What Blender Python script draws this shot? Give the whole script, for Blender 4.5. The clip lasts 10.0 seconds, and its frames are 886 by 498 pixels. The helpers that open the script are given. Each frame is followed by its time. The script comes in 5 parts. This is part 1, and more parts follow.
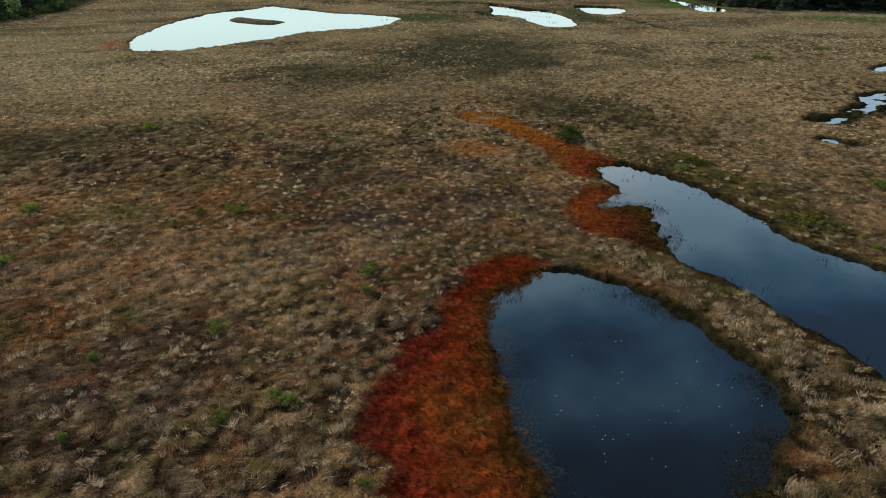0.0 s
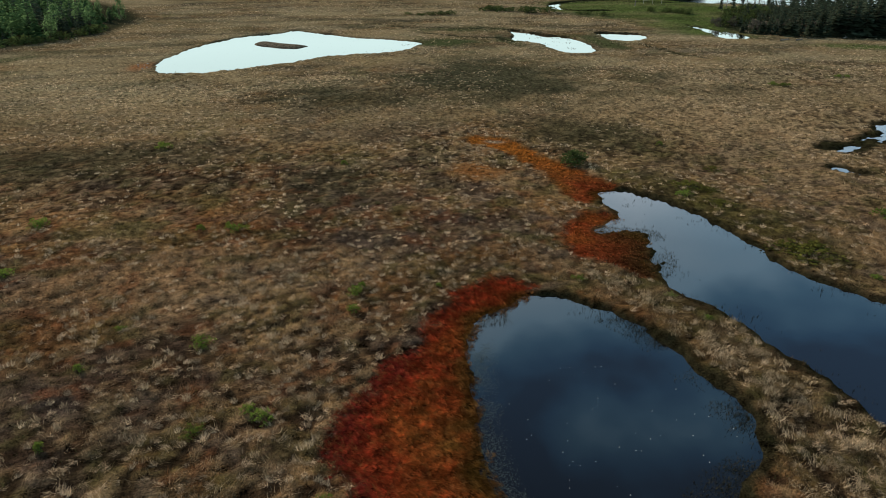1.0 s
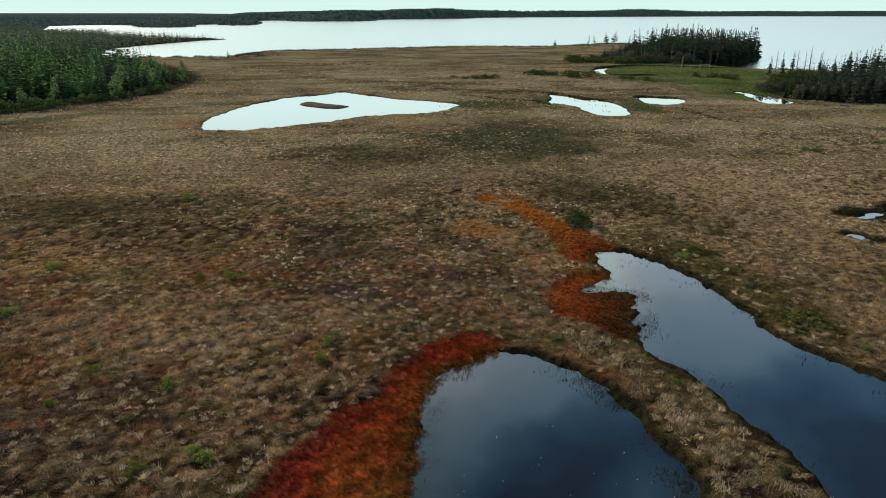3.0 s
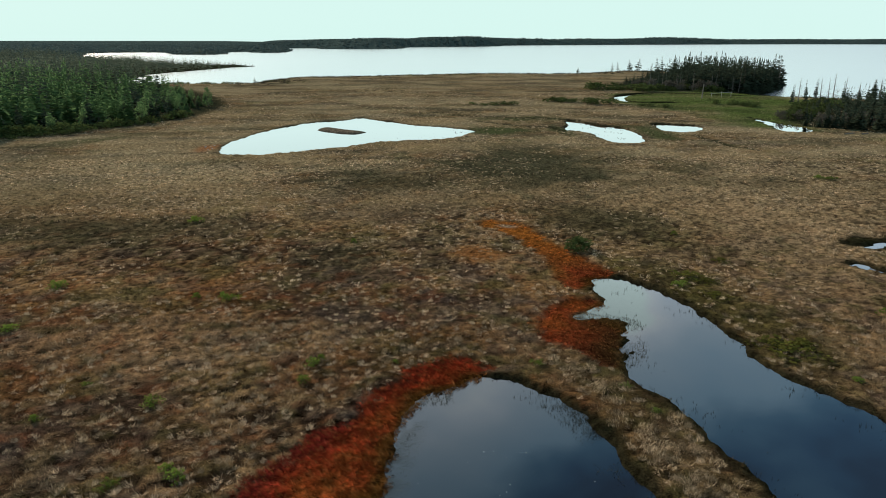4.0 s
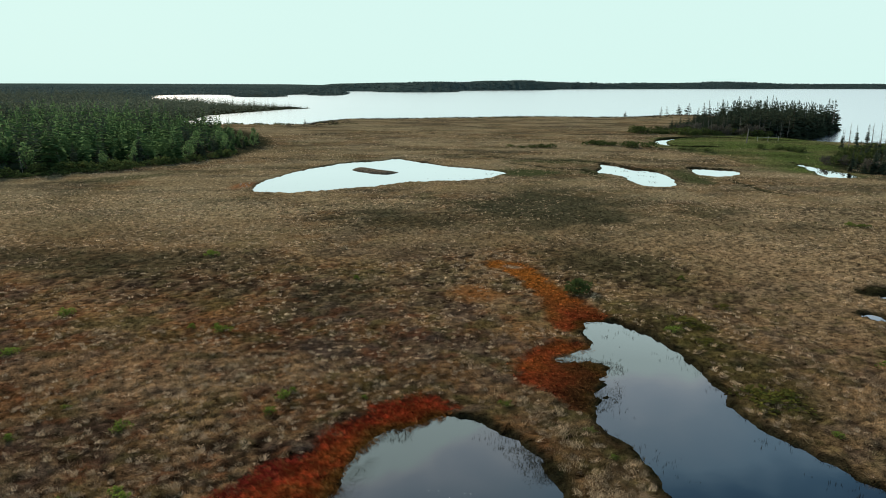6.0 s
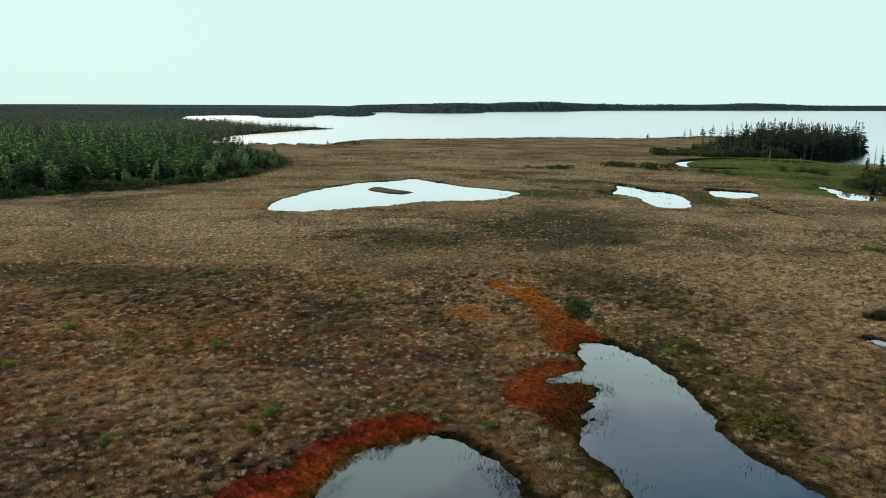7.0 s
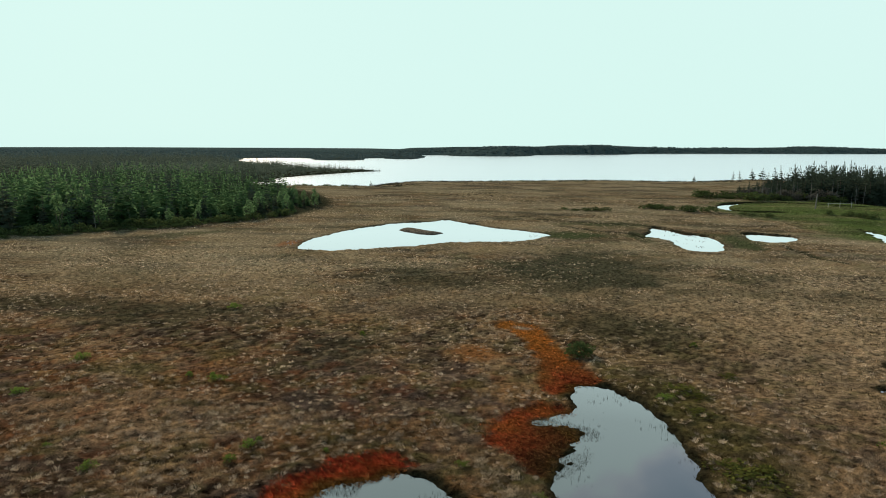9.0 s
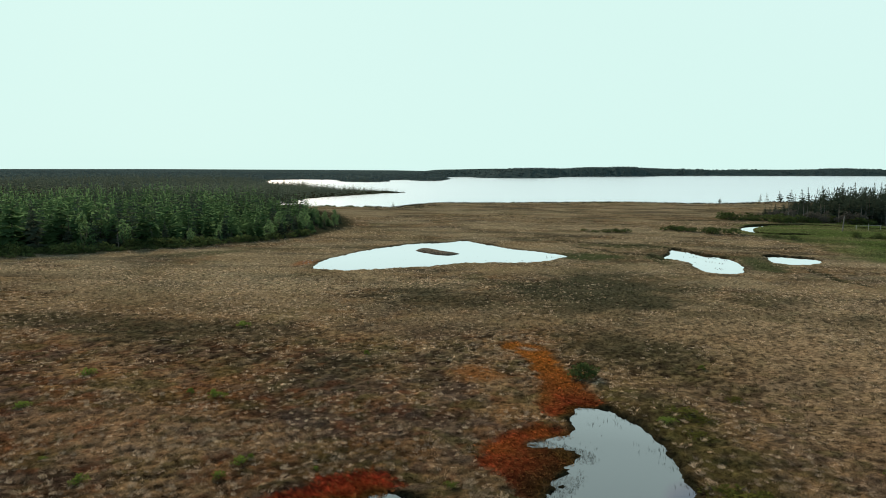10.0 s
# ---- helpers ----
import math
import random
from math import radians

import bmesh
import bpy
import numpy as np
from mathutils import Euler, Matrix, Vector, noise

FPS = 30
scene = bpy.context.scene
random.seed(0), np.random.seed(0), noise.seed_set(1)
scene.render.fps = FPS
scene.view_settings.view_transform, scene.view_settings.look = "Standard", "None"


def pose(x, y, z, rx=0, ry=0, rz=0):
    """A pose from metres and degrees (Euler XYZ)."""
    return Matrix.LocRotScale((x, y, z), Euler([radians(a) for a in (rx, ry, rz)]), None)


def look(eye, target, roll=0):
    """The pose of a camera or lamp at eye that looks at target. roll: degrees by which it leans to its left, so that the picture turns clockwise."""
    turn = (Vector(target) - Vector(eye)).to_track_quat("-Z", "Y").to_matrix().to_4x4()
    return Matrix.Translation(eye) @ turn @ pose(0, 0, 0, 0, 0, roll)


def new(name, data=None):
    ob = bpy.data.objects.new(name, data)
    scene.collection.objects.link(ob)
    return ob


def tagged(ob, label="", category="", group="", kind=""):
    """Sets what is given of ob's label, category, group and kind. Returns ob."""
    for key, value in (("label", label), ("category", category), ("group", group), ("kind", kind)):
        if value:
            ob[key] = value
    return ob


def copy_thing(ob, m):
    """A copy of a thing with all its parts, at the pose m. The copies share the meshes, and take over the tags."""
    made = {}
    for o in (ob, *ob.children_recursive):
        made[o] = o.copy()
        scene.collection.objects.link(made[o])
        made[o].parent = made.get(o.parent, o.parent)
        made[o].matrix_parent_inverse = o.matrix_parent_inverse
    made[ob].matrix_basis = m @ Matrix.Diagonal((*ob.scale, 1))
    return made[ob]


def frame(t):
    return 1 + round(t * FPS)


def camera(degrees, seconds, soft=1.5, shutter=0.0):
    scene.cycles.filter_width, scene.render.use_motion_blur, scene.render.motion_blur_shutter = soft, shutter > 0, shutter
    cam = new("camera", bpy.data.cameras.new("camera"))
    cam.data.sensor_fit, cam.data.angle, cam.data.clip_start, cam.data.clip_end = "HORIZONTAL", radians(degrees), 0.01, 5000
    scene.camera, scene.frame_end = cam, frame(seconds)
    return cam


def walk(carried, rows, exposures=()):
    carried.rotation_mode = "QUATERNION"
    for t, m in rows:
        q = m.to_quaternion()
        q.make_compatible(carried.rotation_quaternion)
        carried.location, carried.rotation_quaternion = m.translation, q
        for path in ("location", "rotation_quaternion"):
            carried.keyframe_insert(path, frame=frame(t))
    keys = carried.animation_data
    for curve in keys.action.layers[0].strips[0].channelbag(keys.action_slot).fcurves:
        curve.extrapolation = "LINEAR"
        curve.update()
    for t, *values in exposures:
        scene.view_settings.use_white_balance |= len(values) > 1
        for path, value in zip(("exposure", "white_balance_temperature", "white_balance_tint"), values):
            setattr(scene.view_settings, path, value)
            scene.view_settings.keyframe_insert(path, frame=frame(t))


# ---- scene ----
cam = camera(66.7, 10.0, soft=0.95)
PATH = [
    (0, (0.045, 1.27, 12.777), (0.439, 3.017, 11.888), 0.2),
    (0.5, (0.776, 1.025, 12.821), (1.132, 2.791, 11.953), 0.2),
    (1, (1.552, 0.774, 12.841), (1.872, 2.566, 12.012), 0.2),
    (1.5, (2.286, 0.525, 12.873), (2.572, 2.34, 12.084), 0.2),
    (2, (3.087, 0.273, 12.893), (3.334, 2.111, 12.144), 0.1),
    (2.5, (3.956, 0.02, 12.891), (4.162, 1.88, 12.184), 0.1),
    (4, (6.467, -0.503, 12.935), (6.558, 1.403, 12.336), 0.1),
    (4.5, (7.271, -0.647, 12.966), (7.33, 1.272, 12.404), 0.2),
    (5, (8.113, -0.729, 12.946), (8.133, 1.197, 12.406), 0.2),
    (5.5, (8.979, -0.819, 12.94), (8.956, 1.114, 12.428), 0.2),
    (7, (11.463, -0.963, 12.912), (11.325, 0.986, 12.487), 0.3),
    (7.5, (12.246, -0.95, 12.868), (12.071, 1.003, 12.475), 0.3),
    (8, (13.015, -0.979, 12.85), (12.804, 0.976, 12.486), 0.3),
    (8.5, (13.736, -0.979, 12.842), (13.488, 0.977, 12.508), 0.3),
    (9, (14.514, -0.973, 12.841), (14.226, 0.982, 12.537), 0.3),
    (9.5, (15.222, -0.828, 12.748), (14.896, 1.126, 12.475), 0.3),
    (10, (15.94, -0.706, 12.692), (15.574, 1.246, 12.451), 0.3),
]
walk(cam, [(t, look(eye, target, roll)) for t, eye, target, roll in PATH])

# ---- world, sun, exposure ----
SUN_ELEV, SUN_AZ = radians(22), radians(-32)      # azimuth from +y towards +x
world = bpy.data.worlds.new("evening_sky")
scene.world = world
world.use_nodes = True
wn, wl = world.node_tree.nodes, world.node_tree.links
wn.clear()
w_out, w_bg = wn.new("ShaderNodeOutputWorld"), wn.new("ShaderNodeBackground")
w_sky = wn.new("ShaderNodeTexSky")
w_sky.sky_type, w_sky.sun_disc = "NISHITA", False
w_sky.sun_elevation, w_sky.sun_rotation = SUN_ELEV, SUN_AZ
w_sky.dust_density, w_sky.ozone_density = 2.0, 2.0
w_co, w_sep = wn.new("ShaderNodeTexCoord"), wn.new("ShaderNodeSeparateXYZ")
w_ramp = wn.new("ShaderNodeValToRGB")
w_cloud, w_stretch = wn.new("ShaderNodeTexNoise"), wn.new("ShaderNodeVectorMath")
w_stretch.operation = "MULTIPLY_ADD"
w_stretch.inputs[1].default_value, w_stretch.inputs[2].default_value = (1.0, 1.0, 1.6), (-18.7, 16.2, 6.0)
w_cloud.inputs["Scale"].default_value, w_cloud.inputs["Detail"].default_value = 3.0, 4.0
w_shift = wn.new("ShaderNodeMath")
w_shift.operation = "MULTIPLY_ADD"
w_shift.inputs[1].default_value = 1.0
wl.new(w_co.outputs["Generated"], w_sep.inputs[0])
wl.new(w_co.outputs["Generated"], w_stretch.inputs[0])
wl.new(w_stretch.outputs[0], w_cloud.inputs["Vector"])
# thin evening veil: pale and even low down, opening to dark blue overhead, with soft cloud
w_off = wn.new("ShaderNodeMath")
w_off.operation = "MULTIPLY_ADD"
wl.new(w_sep.outputs["Z"], w_off.inputs[0])
w_off.inputs[1].default_value, w_off.inputs[2].default_value = 1.45, 0.30
w_mid, w_fade, w_soft = wn.new("ShaderNodeMath"), wn.new("ShaderNodeMapRange"), wn.new("ShaderNodeMath")
w_mid.operation, w_soft.operation = "SUBTRACT", "MULTIPLY"
w_mid.inputs[1].default_value = 0.5
w_fade.inputs["From Min"].default_value, w_fade.inputs["From Max"].default_value = 0.18, 0.38       # the veil is even near the horizon
wl.new(w_cloud.outputs["Fac"], w_mid.inputs[0])
wl.new(w_sep.outputs["Z"], w_fade.inputs["Value"])
wl.new(w_mid.outputs[0], w_soft.inputs[0])
wl.new(w_fade.outputs[0], w_soft.inputs[1])
wl.new(w_soft.outputs[0], w_shift.inputs[0])
w_dir, w_tilt = wn.new("ShaderNodeVectorMath"), wn.new("ShaderNodeMath")
w_dir.operation, w_tilt.operation = "DOT_PRODUCT", "MULTIPLY_ADD"
w_dir.inputs[1].default_value = (math.sin(radians(-40)), math.cos(radians(-40)), 0)     # cloud thickest to the west
w_tilt.inputs[1].default_value = -0.85
wl.new(w_co.outputs["Generated"], w_dir.inputs[0])
w_both = wn.new("ShaderNodeMath")          # the sky opposite the sun is lit as well
w_both.operation = "ABSOLUTE"
wl.new(w_dir.outputs["Value"], w_both.inputs[0])
wl.new(w_both.outputs[0], w_tilt.inputs[0])
wl.new(w_off.outputs[0], w_tilt.inputs[2])
wl.new(w_tilt.outputs[0], w_shift.inputs[2])
cr = w_ramp.color_ramp
cr.elements[0].position, cr.elements[0].color = 0.0, (0.69, 0.94, 0.885, 1)
cr.elements[1].position, cr.elements[1].color = 1.0, (0.052, 0.108, 0.19, 1)
for p, c in ((0.29, (0.70, 0.94, 0.90)), (0.33, (0.66, 0.80, 0.84)), (0.38, (0.53, 0.68, 0.76)), (0.50, (0.39, 0.56, 0.66)), (0.75, (0.265, 0.46, 0.595)), (0.86, (0.112, 0.255, 0.385)), (0.94, (0.068, 0.168, 0.29))):
    e = cr.elements.new(p)
    e.color = (*c, 1)
wl.new(w_shift.outputs[0], w_ramp.inputs[0])
w_add = wn.new("ShaderNodeMix")
w_add.data_type, w_add.blend_type = "RGBA", "MIX"
w_gain = wn.new("ShaderNodeVectorMath")
w_gain.operation = "SCALE"
w_gain.inputs["Scale"].default_value = 0.06
wl.new(w_sky.outputs[0], w_gain.inputs[0])
w_add.inputs[0].default_value = 0.012
wl.new(w_ramp.outputs[0], w_add.inputs[6])
wl.new(w_gain.outputs[0], w_add.inputs[7])
wl.new(w_add.outputs[2], w_bg.inputs["Color"])
w_bg.inputs["Strength"].default_value = 1.0
wl.new(w_bg.outputs[0], w_out.inputs[0])

sun = new("sun", bpy.data.lights.new("sun", "SUN"))
sun.data.energy, sun.data.angle, sun.data.color = 4.9, radians(9), (1.0, 0.82, 0.64)
sun.matrix_world = look((0, 0, 60), Vector((0, 0, 60)) - Vector((math.sin(SUN_AZ) * math.cos(SUN_ELEV), math.cos(SUN_AZ) * math.cos(SUN_ELEV), math.sin(SUN_ELEV))))


# ---- number helpers ----
def lattice(ix, iy, seed):
    h = (ix.astype(np.int64) * 374761393 + iy.astype(np.int64) * 668265263 + seed * 974711) & 0x7FFFFFFF
    h = ((h ^ (h >> 13)) * 1274126177) & 0x7FFFFFFF
    return ((h ^ (h >> 16)) & 0xFFFF) / 65535.0


def value_noise(x, y, seed):
    ix, iy = np.floor(x), np.floor(y)
    fx, fy = x - ix, y - iy
    fx, fy = fx * fx * (3 - 2 * fx), fy * fy * (3 - 2 * fy)
    a, b = lattice(ix, iy, seed), lattice(ix + 1, iy, seed)
    c, d = lattice(ix, iy + 1, seed), lattice(ix + 1, iy + 1, seed)
    return (a * (1 - fx) + b * fx) * (1 - fy) + (c * (1 - fx) + d * fx) * fy


def fbm(x, y, size, octaves=3, seed=1):
    total, amp, norm = 0.0, 1.0, 0.0
    for k in range(octaves):
        s = 2.0 ** k / size
        total = total + amp * value_noise(x * s + 17.3 * k, y * s - 9.1 * k, seed + k)
        norm += amp
        amp *= 0.5
    return total / norm          # about 0..1


def step(a, b, v):
    k = np.clip((v - a) / (b - a), 0, 1)
    return k * k * (3 - 2 * k)


def rounded(points, times=2):
    """A closed outline with its corners cut."""
    p = np.array(points, float)
    for _ in range(times):
        q = np.roll(p, -1, 0)
        p = np.stack([0.78 * p + 0.22 * q, 0.22 * p + 0.78 * q], 1).reshape(-1, 2)
    return p


def distance(x, y, outline, margin):
    """Signed distance to a closed outline, below zero inside; margin where it is farther off."""
    d = np.full(x.shape, float(margin))
    lo, hi = outline.min(0) - margin, outline.max(0) + margin
    near = (x > lo[0]) & (x < hi[0]) & (y > lo[1]) & (y < hi[1])
    px, py = x[near], y[near]
    best, inside = np.full(px.shape, 1e18), np.zeros(px.shape, bool)
    for (ax, ay), (bx, by) in zip(outline, np.roll(outline, -1, 0)):
        dx, dy = bx - ax, by - ay
        k = np.clip(((px - ax) * dx + (py - ay) * dy) / (dx * dx + dy * dy + 1e-12), 0, 1)
        best = np.minimum(best, (px - ax - k * dx) ** 2 + (py - ay - k * dy) ** 2)
        if dy != 0:
            inside ^= ((ay > py) != (by > py)) & (px < dx * (py - ay) / dy + ax)
    d[near] = np.minimum(np.where(inside, -np.sqrt(best), np.sqrt(best)), margin)
    return d


# ---- the plan: outlines of water, moss and marsh ----
NEAR_POND = rounded([(9.1, 23.6), (10.2, 23.5), (11.9, 22.0), (13.0, 19.8), (13.2, 16.6), (13.7, 15.2), (12.9, 13.7), (11.0, 12.1), (8.5, 10.6), (6.2, 11.2), (5.1, 13.0),
                     (5.1, 14.9), (5.5, 17.2), (5.9, 19.8), (6.4, 21.7), (7.5, 22.5)])
CHANNEL = rounded([(16.6, 34.9), (18.2, 35.3), (19.4, 33.4), (20.7, 29.6), (21.1, 26.8), (20.9, 24.9), (21.7, 22.2), (23.6, 19.2), (26.5, 15.5), (27.5, 11.0), (23.0, 8.5), (18.2, 11.0),
                   (17.1, 14.8), (17.0, 17.0), (16.8, 18.7), (16.6, 19.9), (16.2, 21.3), (15.7, 22.5), (15.2, 23.6), (15.6, 24.8), (15.6, 25.8), (15.8, 26.9), (16.3, 27.6), (16.6, 28.9), (15.5, 29.5), (14.5, 29.4), (14.8, 30.1), (15.8, 30.6), (16.6, 31.4), (16.5, 32.2), (16.3, 33.4)])
BIG_POND = rounded([(-16.4, 80.7), (-17.4, 85.1), (-16.9, 90.1), (-14.0, 101.9), (-9.3, 110.2), (-3.4, 113.0), (-2.6, 116.6), (0.8, 113.0), (5.6, 106.8), (16.6, 99.6), (14.2, 94.5), (11.2, 90.1),
                    (3.6, 89.0), (-0.6, 85.1), (-5.7, 81.0), (-9.3, 78.6), (-13.1, 77.6), (-15.6, 78.8)])
POND_EAST = rounded([(29.4, 101.6), (29.6, 98.6), (31.7, 97.0), (32.4, 93.7), (32.5, 89.3), (33.2, 86.2), (36.6, 85.8), (38.2, 90.6), (38.5, 94.5), (38.9, 99.3), (38.1, 101.8), (35.4, 104.6), (33.8, 109.4), (32.2, 111.4), (31.3, 107.3), (31.0, 103.2)])
POND_FAR = rounded([(44.5, 106.0), (43.7, 99.8), (43.8, 96.8), (47.6, 96.2), (50.8, 99.8), (51.0, 103.4), (47.8, 105.0)])
POOL_EAST = rounded([(34.9, 40.9), (36.0, 41.6), (36.9, 42.1), (38.6, 42.0), (40.2, 42.8), (41.6, 43.6), (42.7, 44.2), (43.7, 45.9), (45.2, 46.5), (47.6, 47.2), (47.4, 45.0), (44.2, 42.8), (42.2, 41.3), (40.8, 41.7), (38.5, 40.4), (37.3, 39.9), (35.3, 40.2)])
POOL_SLIT = rounded([(33.2, 36.9), (33.7, 36.4), (34.2, 35.7), (34.3, 35.4), (33.8, 35.3), (33.2, 35.9), (32.9, 36.5)])
POOL_EDGE = rounded([(53.7, 55.2), (55.7, 56.2), (60.0, 57.4), (61.0, 54.6), (55.0, 53.4), (53.3, 54.2)])
STREAM_BEND = rounded([(51.4, 147.3), (52.2, 153.0), (54.9, 159.6), (60.8, 165.1), (67.6, 169.0), (73.6, 165.9), (78.4, 161.3), (84.5, 158.2), (84.2, 156.8), (78.0, 159.5), (73.0, 163.8), (67.6, 166.8), (61.2, 162.9), (57.2, 158.2), (54.6, 152.8), (53.3, 146.5), (53.6, 143.9), (56.2, 141.0), (61.8, 140.9), (61.8, 139.3), (55.4, 138.8), (51.7, 143.0)])
STREAM_EAST = rounded([(64.4, 114.2), (65.0, 110.8), (65.3, 107.0), (65.9, 104.7), (66.6, 102.4), (66.6, 99.4), (65.2, 95.9), (62.4, 95.3), (61.2, 97.4), (62.5, 101.3), (63.0, 104.7), (63.5, 107.0), (64.2, 111.0)])
LAKE = rounded([(-100, 216), (-79, 213), (-62, 214.5), (-48, 215), (-43, 213), (-43, 225), (-41, 234), (-38, 243), (-31, 247), (-16, 253), (-1.5, 258), (9, 263), (34, 272), (49, 270.5), (62, 267), (77, 277), (91, 291),
                (112, 292), (124, 265), (128, 228), (123, 208), (112, 197), (101, 181), (92.3, 168.5), (96.5, 160.5), (125, 150), (220, 120), (620, 140), (1500, 700), (1600, 1600), (1072, 1713), (643, 1566), (353, 1411), (181, 1306), (162, 1173),
                (1, 1058), (0.5, 894), (-62, 879), (-104, 869), (-125, 964), (-157, 904), (-136, 861), (-104, 663), (-140, 654), (-156, 711), (-168, 679), (-143, 586), (-181, 578), (-197, 599), (-226, 668), (-262, 661), (-272, 633), (-257, 589),
                (-224, 516), (-177, 446), (-136, 388), (-112, 366), (-73, 357), (-69.5, 351), (-71, 345), (-76, 338), (-83, 316), (-88, 292), (-93, 277), (-92, 258), (-88, 247), (-84.5, 233), (-88, 232), (-92, 244), (-95, 240), (-95.5, 228)], 1)
MOSS_NEAR = rounded([(7.8, 25.2), (8.4, 25.5), (9.1, 24.9), (9.3, 24.1), (8.2, 22.7), (7.3, 22.1), (6.4, 21.3), (6.0, 20.6), (5.8, 19.4), (5.7, 18.2), (5.5, 16.5), (5.3, 14.5), (5.4, 12.2), (3.8, 10.0), (1.8, 11.0), (1.6, 13.3), (1.4, 14.9), (1.1, 16.2), (1.5, 17.3), (2.7, 18.6), (3.6, 19.8), (4.6, 21.3), (5.6, 23.0), (6.8, 24.4)])
MOSS_STRIP = rounded([(11.2, 47.8), (12.5, 48.0), (13.9, 46.9), (15.0, 45.0), (15.6, 41.9), (16.1, 40.0), (16.9, 38.4), (17.6, 36.7), (18.0, 35.6), (16.7, 34.8), (15.9, 33.5), (15.0, 33.7), (14.7, 35.2), (14.7, 37.2), (14.3, 40.2), (14.0, 42.8), (13.0, 45.0), (11.6, 46.2)])
MOSS_BANK = rounded([(14.5, 31.9), (15.4, 32.0), (16.3, 31.3), (15.9, 30.5), (15.0, 30.1), (14.5, 29.2), (15.3, 29.1), (16.4, 28.7), (16.1, 27.6), (15.6, 26.7), (15.4, 25.3), (15.1, 23.9), (14.3, 24.7), (13.7, 25.4), (12.8, 26.4), (12.3, 27.2), (12.3, 28.2), (12.8, 29.7), (13.6, 31.0)])
MARSH = rounded([(50, 152), (56, 162), (66, 172), (86, 168), (96, 152), (80, 120), (68, 106), (63, 98), (58, 103), (57, 113), (57, 122), (53, 129), (50, 142)])
ISLET = rounded([(-7.6, 101.3), (-6.1, 102.8), (-3.7, 100.6), (0.0, 97.6), (-1.4, 95.6), (-5.5, 97.8)])
WEST_WOOD = rounded([(-150, 60), (-100, 70), (-72, 83), (-58, 87), (-49, 99), (-41, 104), (-35, 113), (-32, 122), (-33, 140), (-37, 152), (-46, 170), (-62, 190), (-95, 200), (-150, 205)])
SPIT_WOOD = rounded([(64, 196), (68, 184), (78, 176), (86, 170), (93, 169), (104, 181), (118, 200), (121, 212), (112, 224), (96, 222), (80, 206)])
EAST_WOOD = rounded([(69.5, 108), (70.8, 101.0), (75.5, 96.6), (86, 91.4), (110, 82), (170, 66), (190, 100), (150, 135), (112, 142), (95, 142), (82, 127)])
BOG_WATERS = [NEAR_POND, CHANNEL, BIG_POND, POND_EAST, POND_FAR, POOL_EAST, POOL_SLIT, POOL_EDGE, STREAM_BEND, STREAM_EAST]
WATER_Z, LAKE_Z = -0.12, -0.8
# centre, radii, turn in degrees, strength of dark heath, green heath and rust patches
MIRE_PATCHES = [(18.7, 68.6, 7.6, 7.6, 0, 0.95), (21.2, 47.0, 4.0, 6.2, 0, 0.9), (22.8, 26.5, 2.4, 3.0, 0, 0.7), (21.3, 34.0, 1.8, 3.4, 0, 0.8), (20.5, 70.0, 11.0, 15.0, -15, 0.95), (19.5, 47.5, 4.8, 7.0, 20, 0.9), (-14.0, 45.5, 10.0, 4.6, 0, 0.8), (-27.0, 47.5, 7.0, 2.8, 5, 0.75), (2.2, 39.0, 3.0, 5.0, -25, 0.9), (19.5, 98.0, 6.0, 4.0, 0, 0.95), (28.5, 98.0, 1.8, 6.0, 0, 0.8),
                (41.0, 94.0, 2.4, 8.0, 0, 0.85), (5.0, 62.0, 9.0, 5.0, 0, 0.55), (22.3, 29.5, 2.0, 7.0, 15, 0.95), (26.0, 113.0, 10.0, 3.0, 0, 0.6), (-38.0, 88.0, 8.0, 3.0, 50, 0.6), (36.0, 70.0, 5.0, 3.0, 0, 0.4)]
DARK_PATCHES = [(2.9, 36.1, 4.3, 3.4, 0, 0.95), (7.6, 41.0, 2.6, 5.0, 0, 0.85), (5.5, 52.0, 5.5, 5.6, 0, 0.8), (-19.7, 46.2, 8.5, 3.4, 0, 0.8), (-9.9, 41.0, 5.7, 2.6, 0, 0.75), (-4.6, 22.2, 3.3, 1.8, 0, 0.8), (6.6, 31.0, 3.4, 2.6, 0, 0.6), (-5.5, 20.0, 6.5, 3.2, 0, 0.75), (2.0, 20.5, 3.0, 2.2, 30, 0.65), (-13.4, 45.0, 6, 5, 0, 0.6), (-1.4, 16.4, 2.2, 2.0, 0, 0.6), (4.5, 30.2, 3.5, 2.2, -20, 0.5)]
GREEN_PATCHES = [(22.1, 34.6, 1.8, 1.4, 0, 0.8), (22.9, 25.3, 1.7, 1.3, 0, 0.9), (22.2, 31.6, 1.2, 1.0, 0, 0.7), (14.8, 21.4, 1.0, 2.2, 20, 0.5), (22.6, 45.0, 4.6, 6.0, 20, 0.55), (46.2, 61.4, 2.0, 1.2, 0, 0.9), (55.7, 65.1, 2.0, 1.2, 0, 0.8),
                 (21.0, 101.0, 7.0, 4.0, 0, 0.7), (42.0, 97.0, 3.0, 8.0, 0, 0.7), (26.5, 110.0, 8.0, 3.0, 0, 0.5), (11.8, 11.0, 1.5, 1.5, 0, 0.8), (-50.0, 92.0, 9.0, 5.0, 40, 0.8), (76.0, 84.0, 9.0, 3.0, -25, 0.9)]
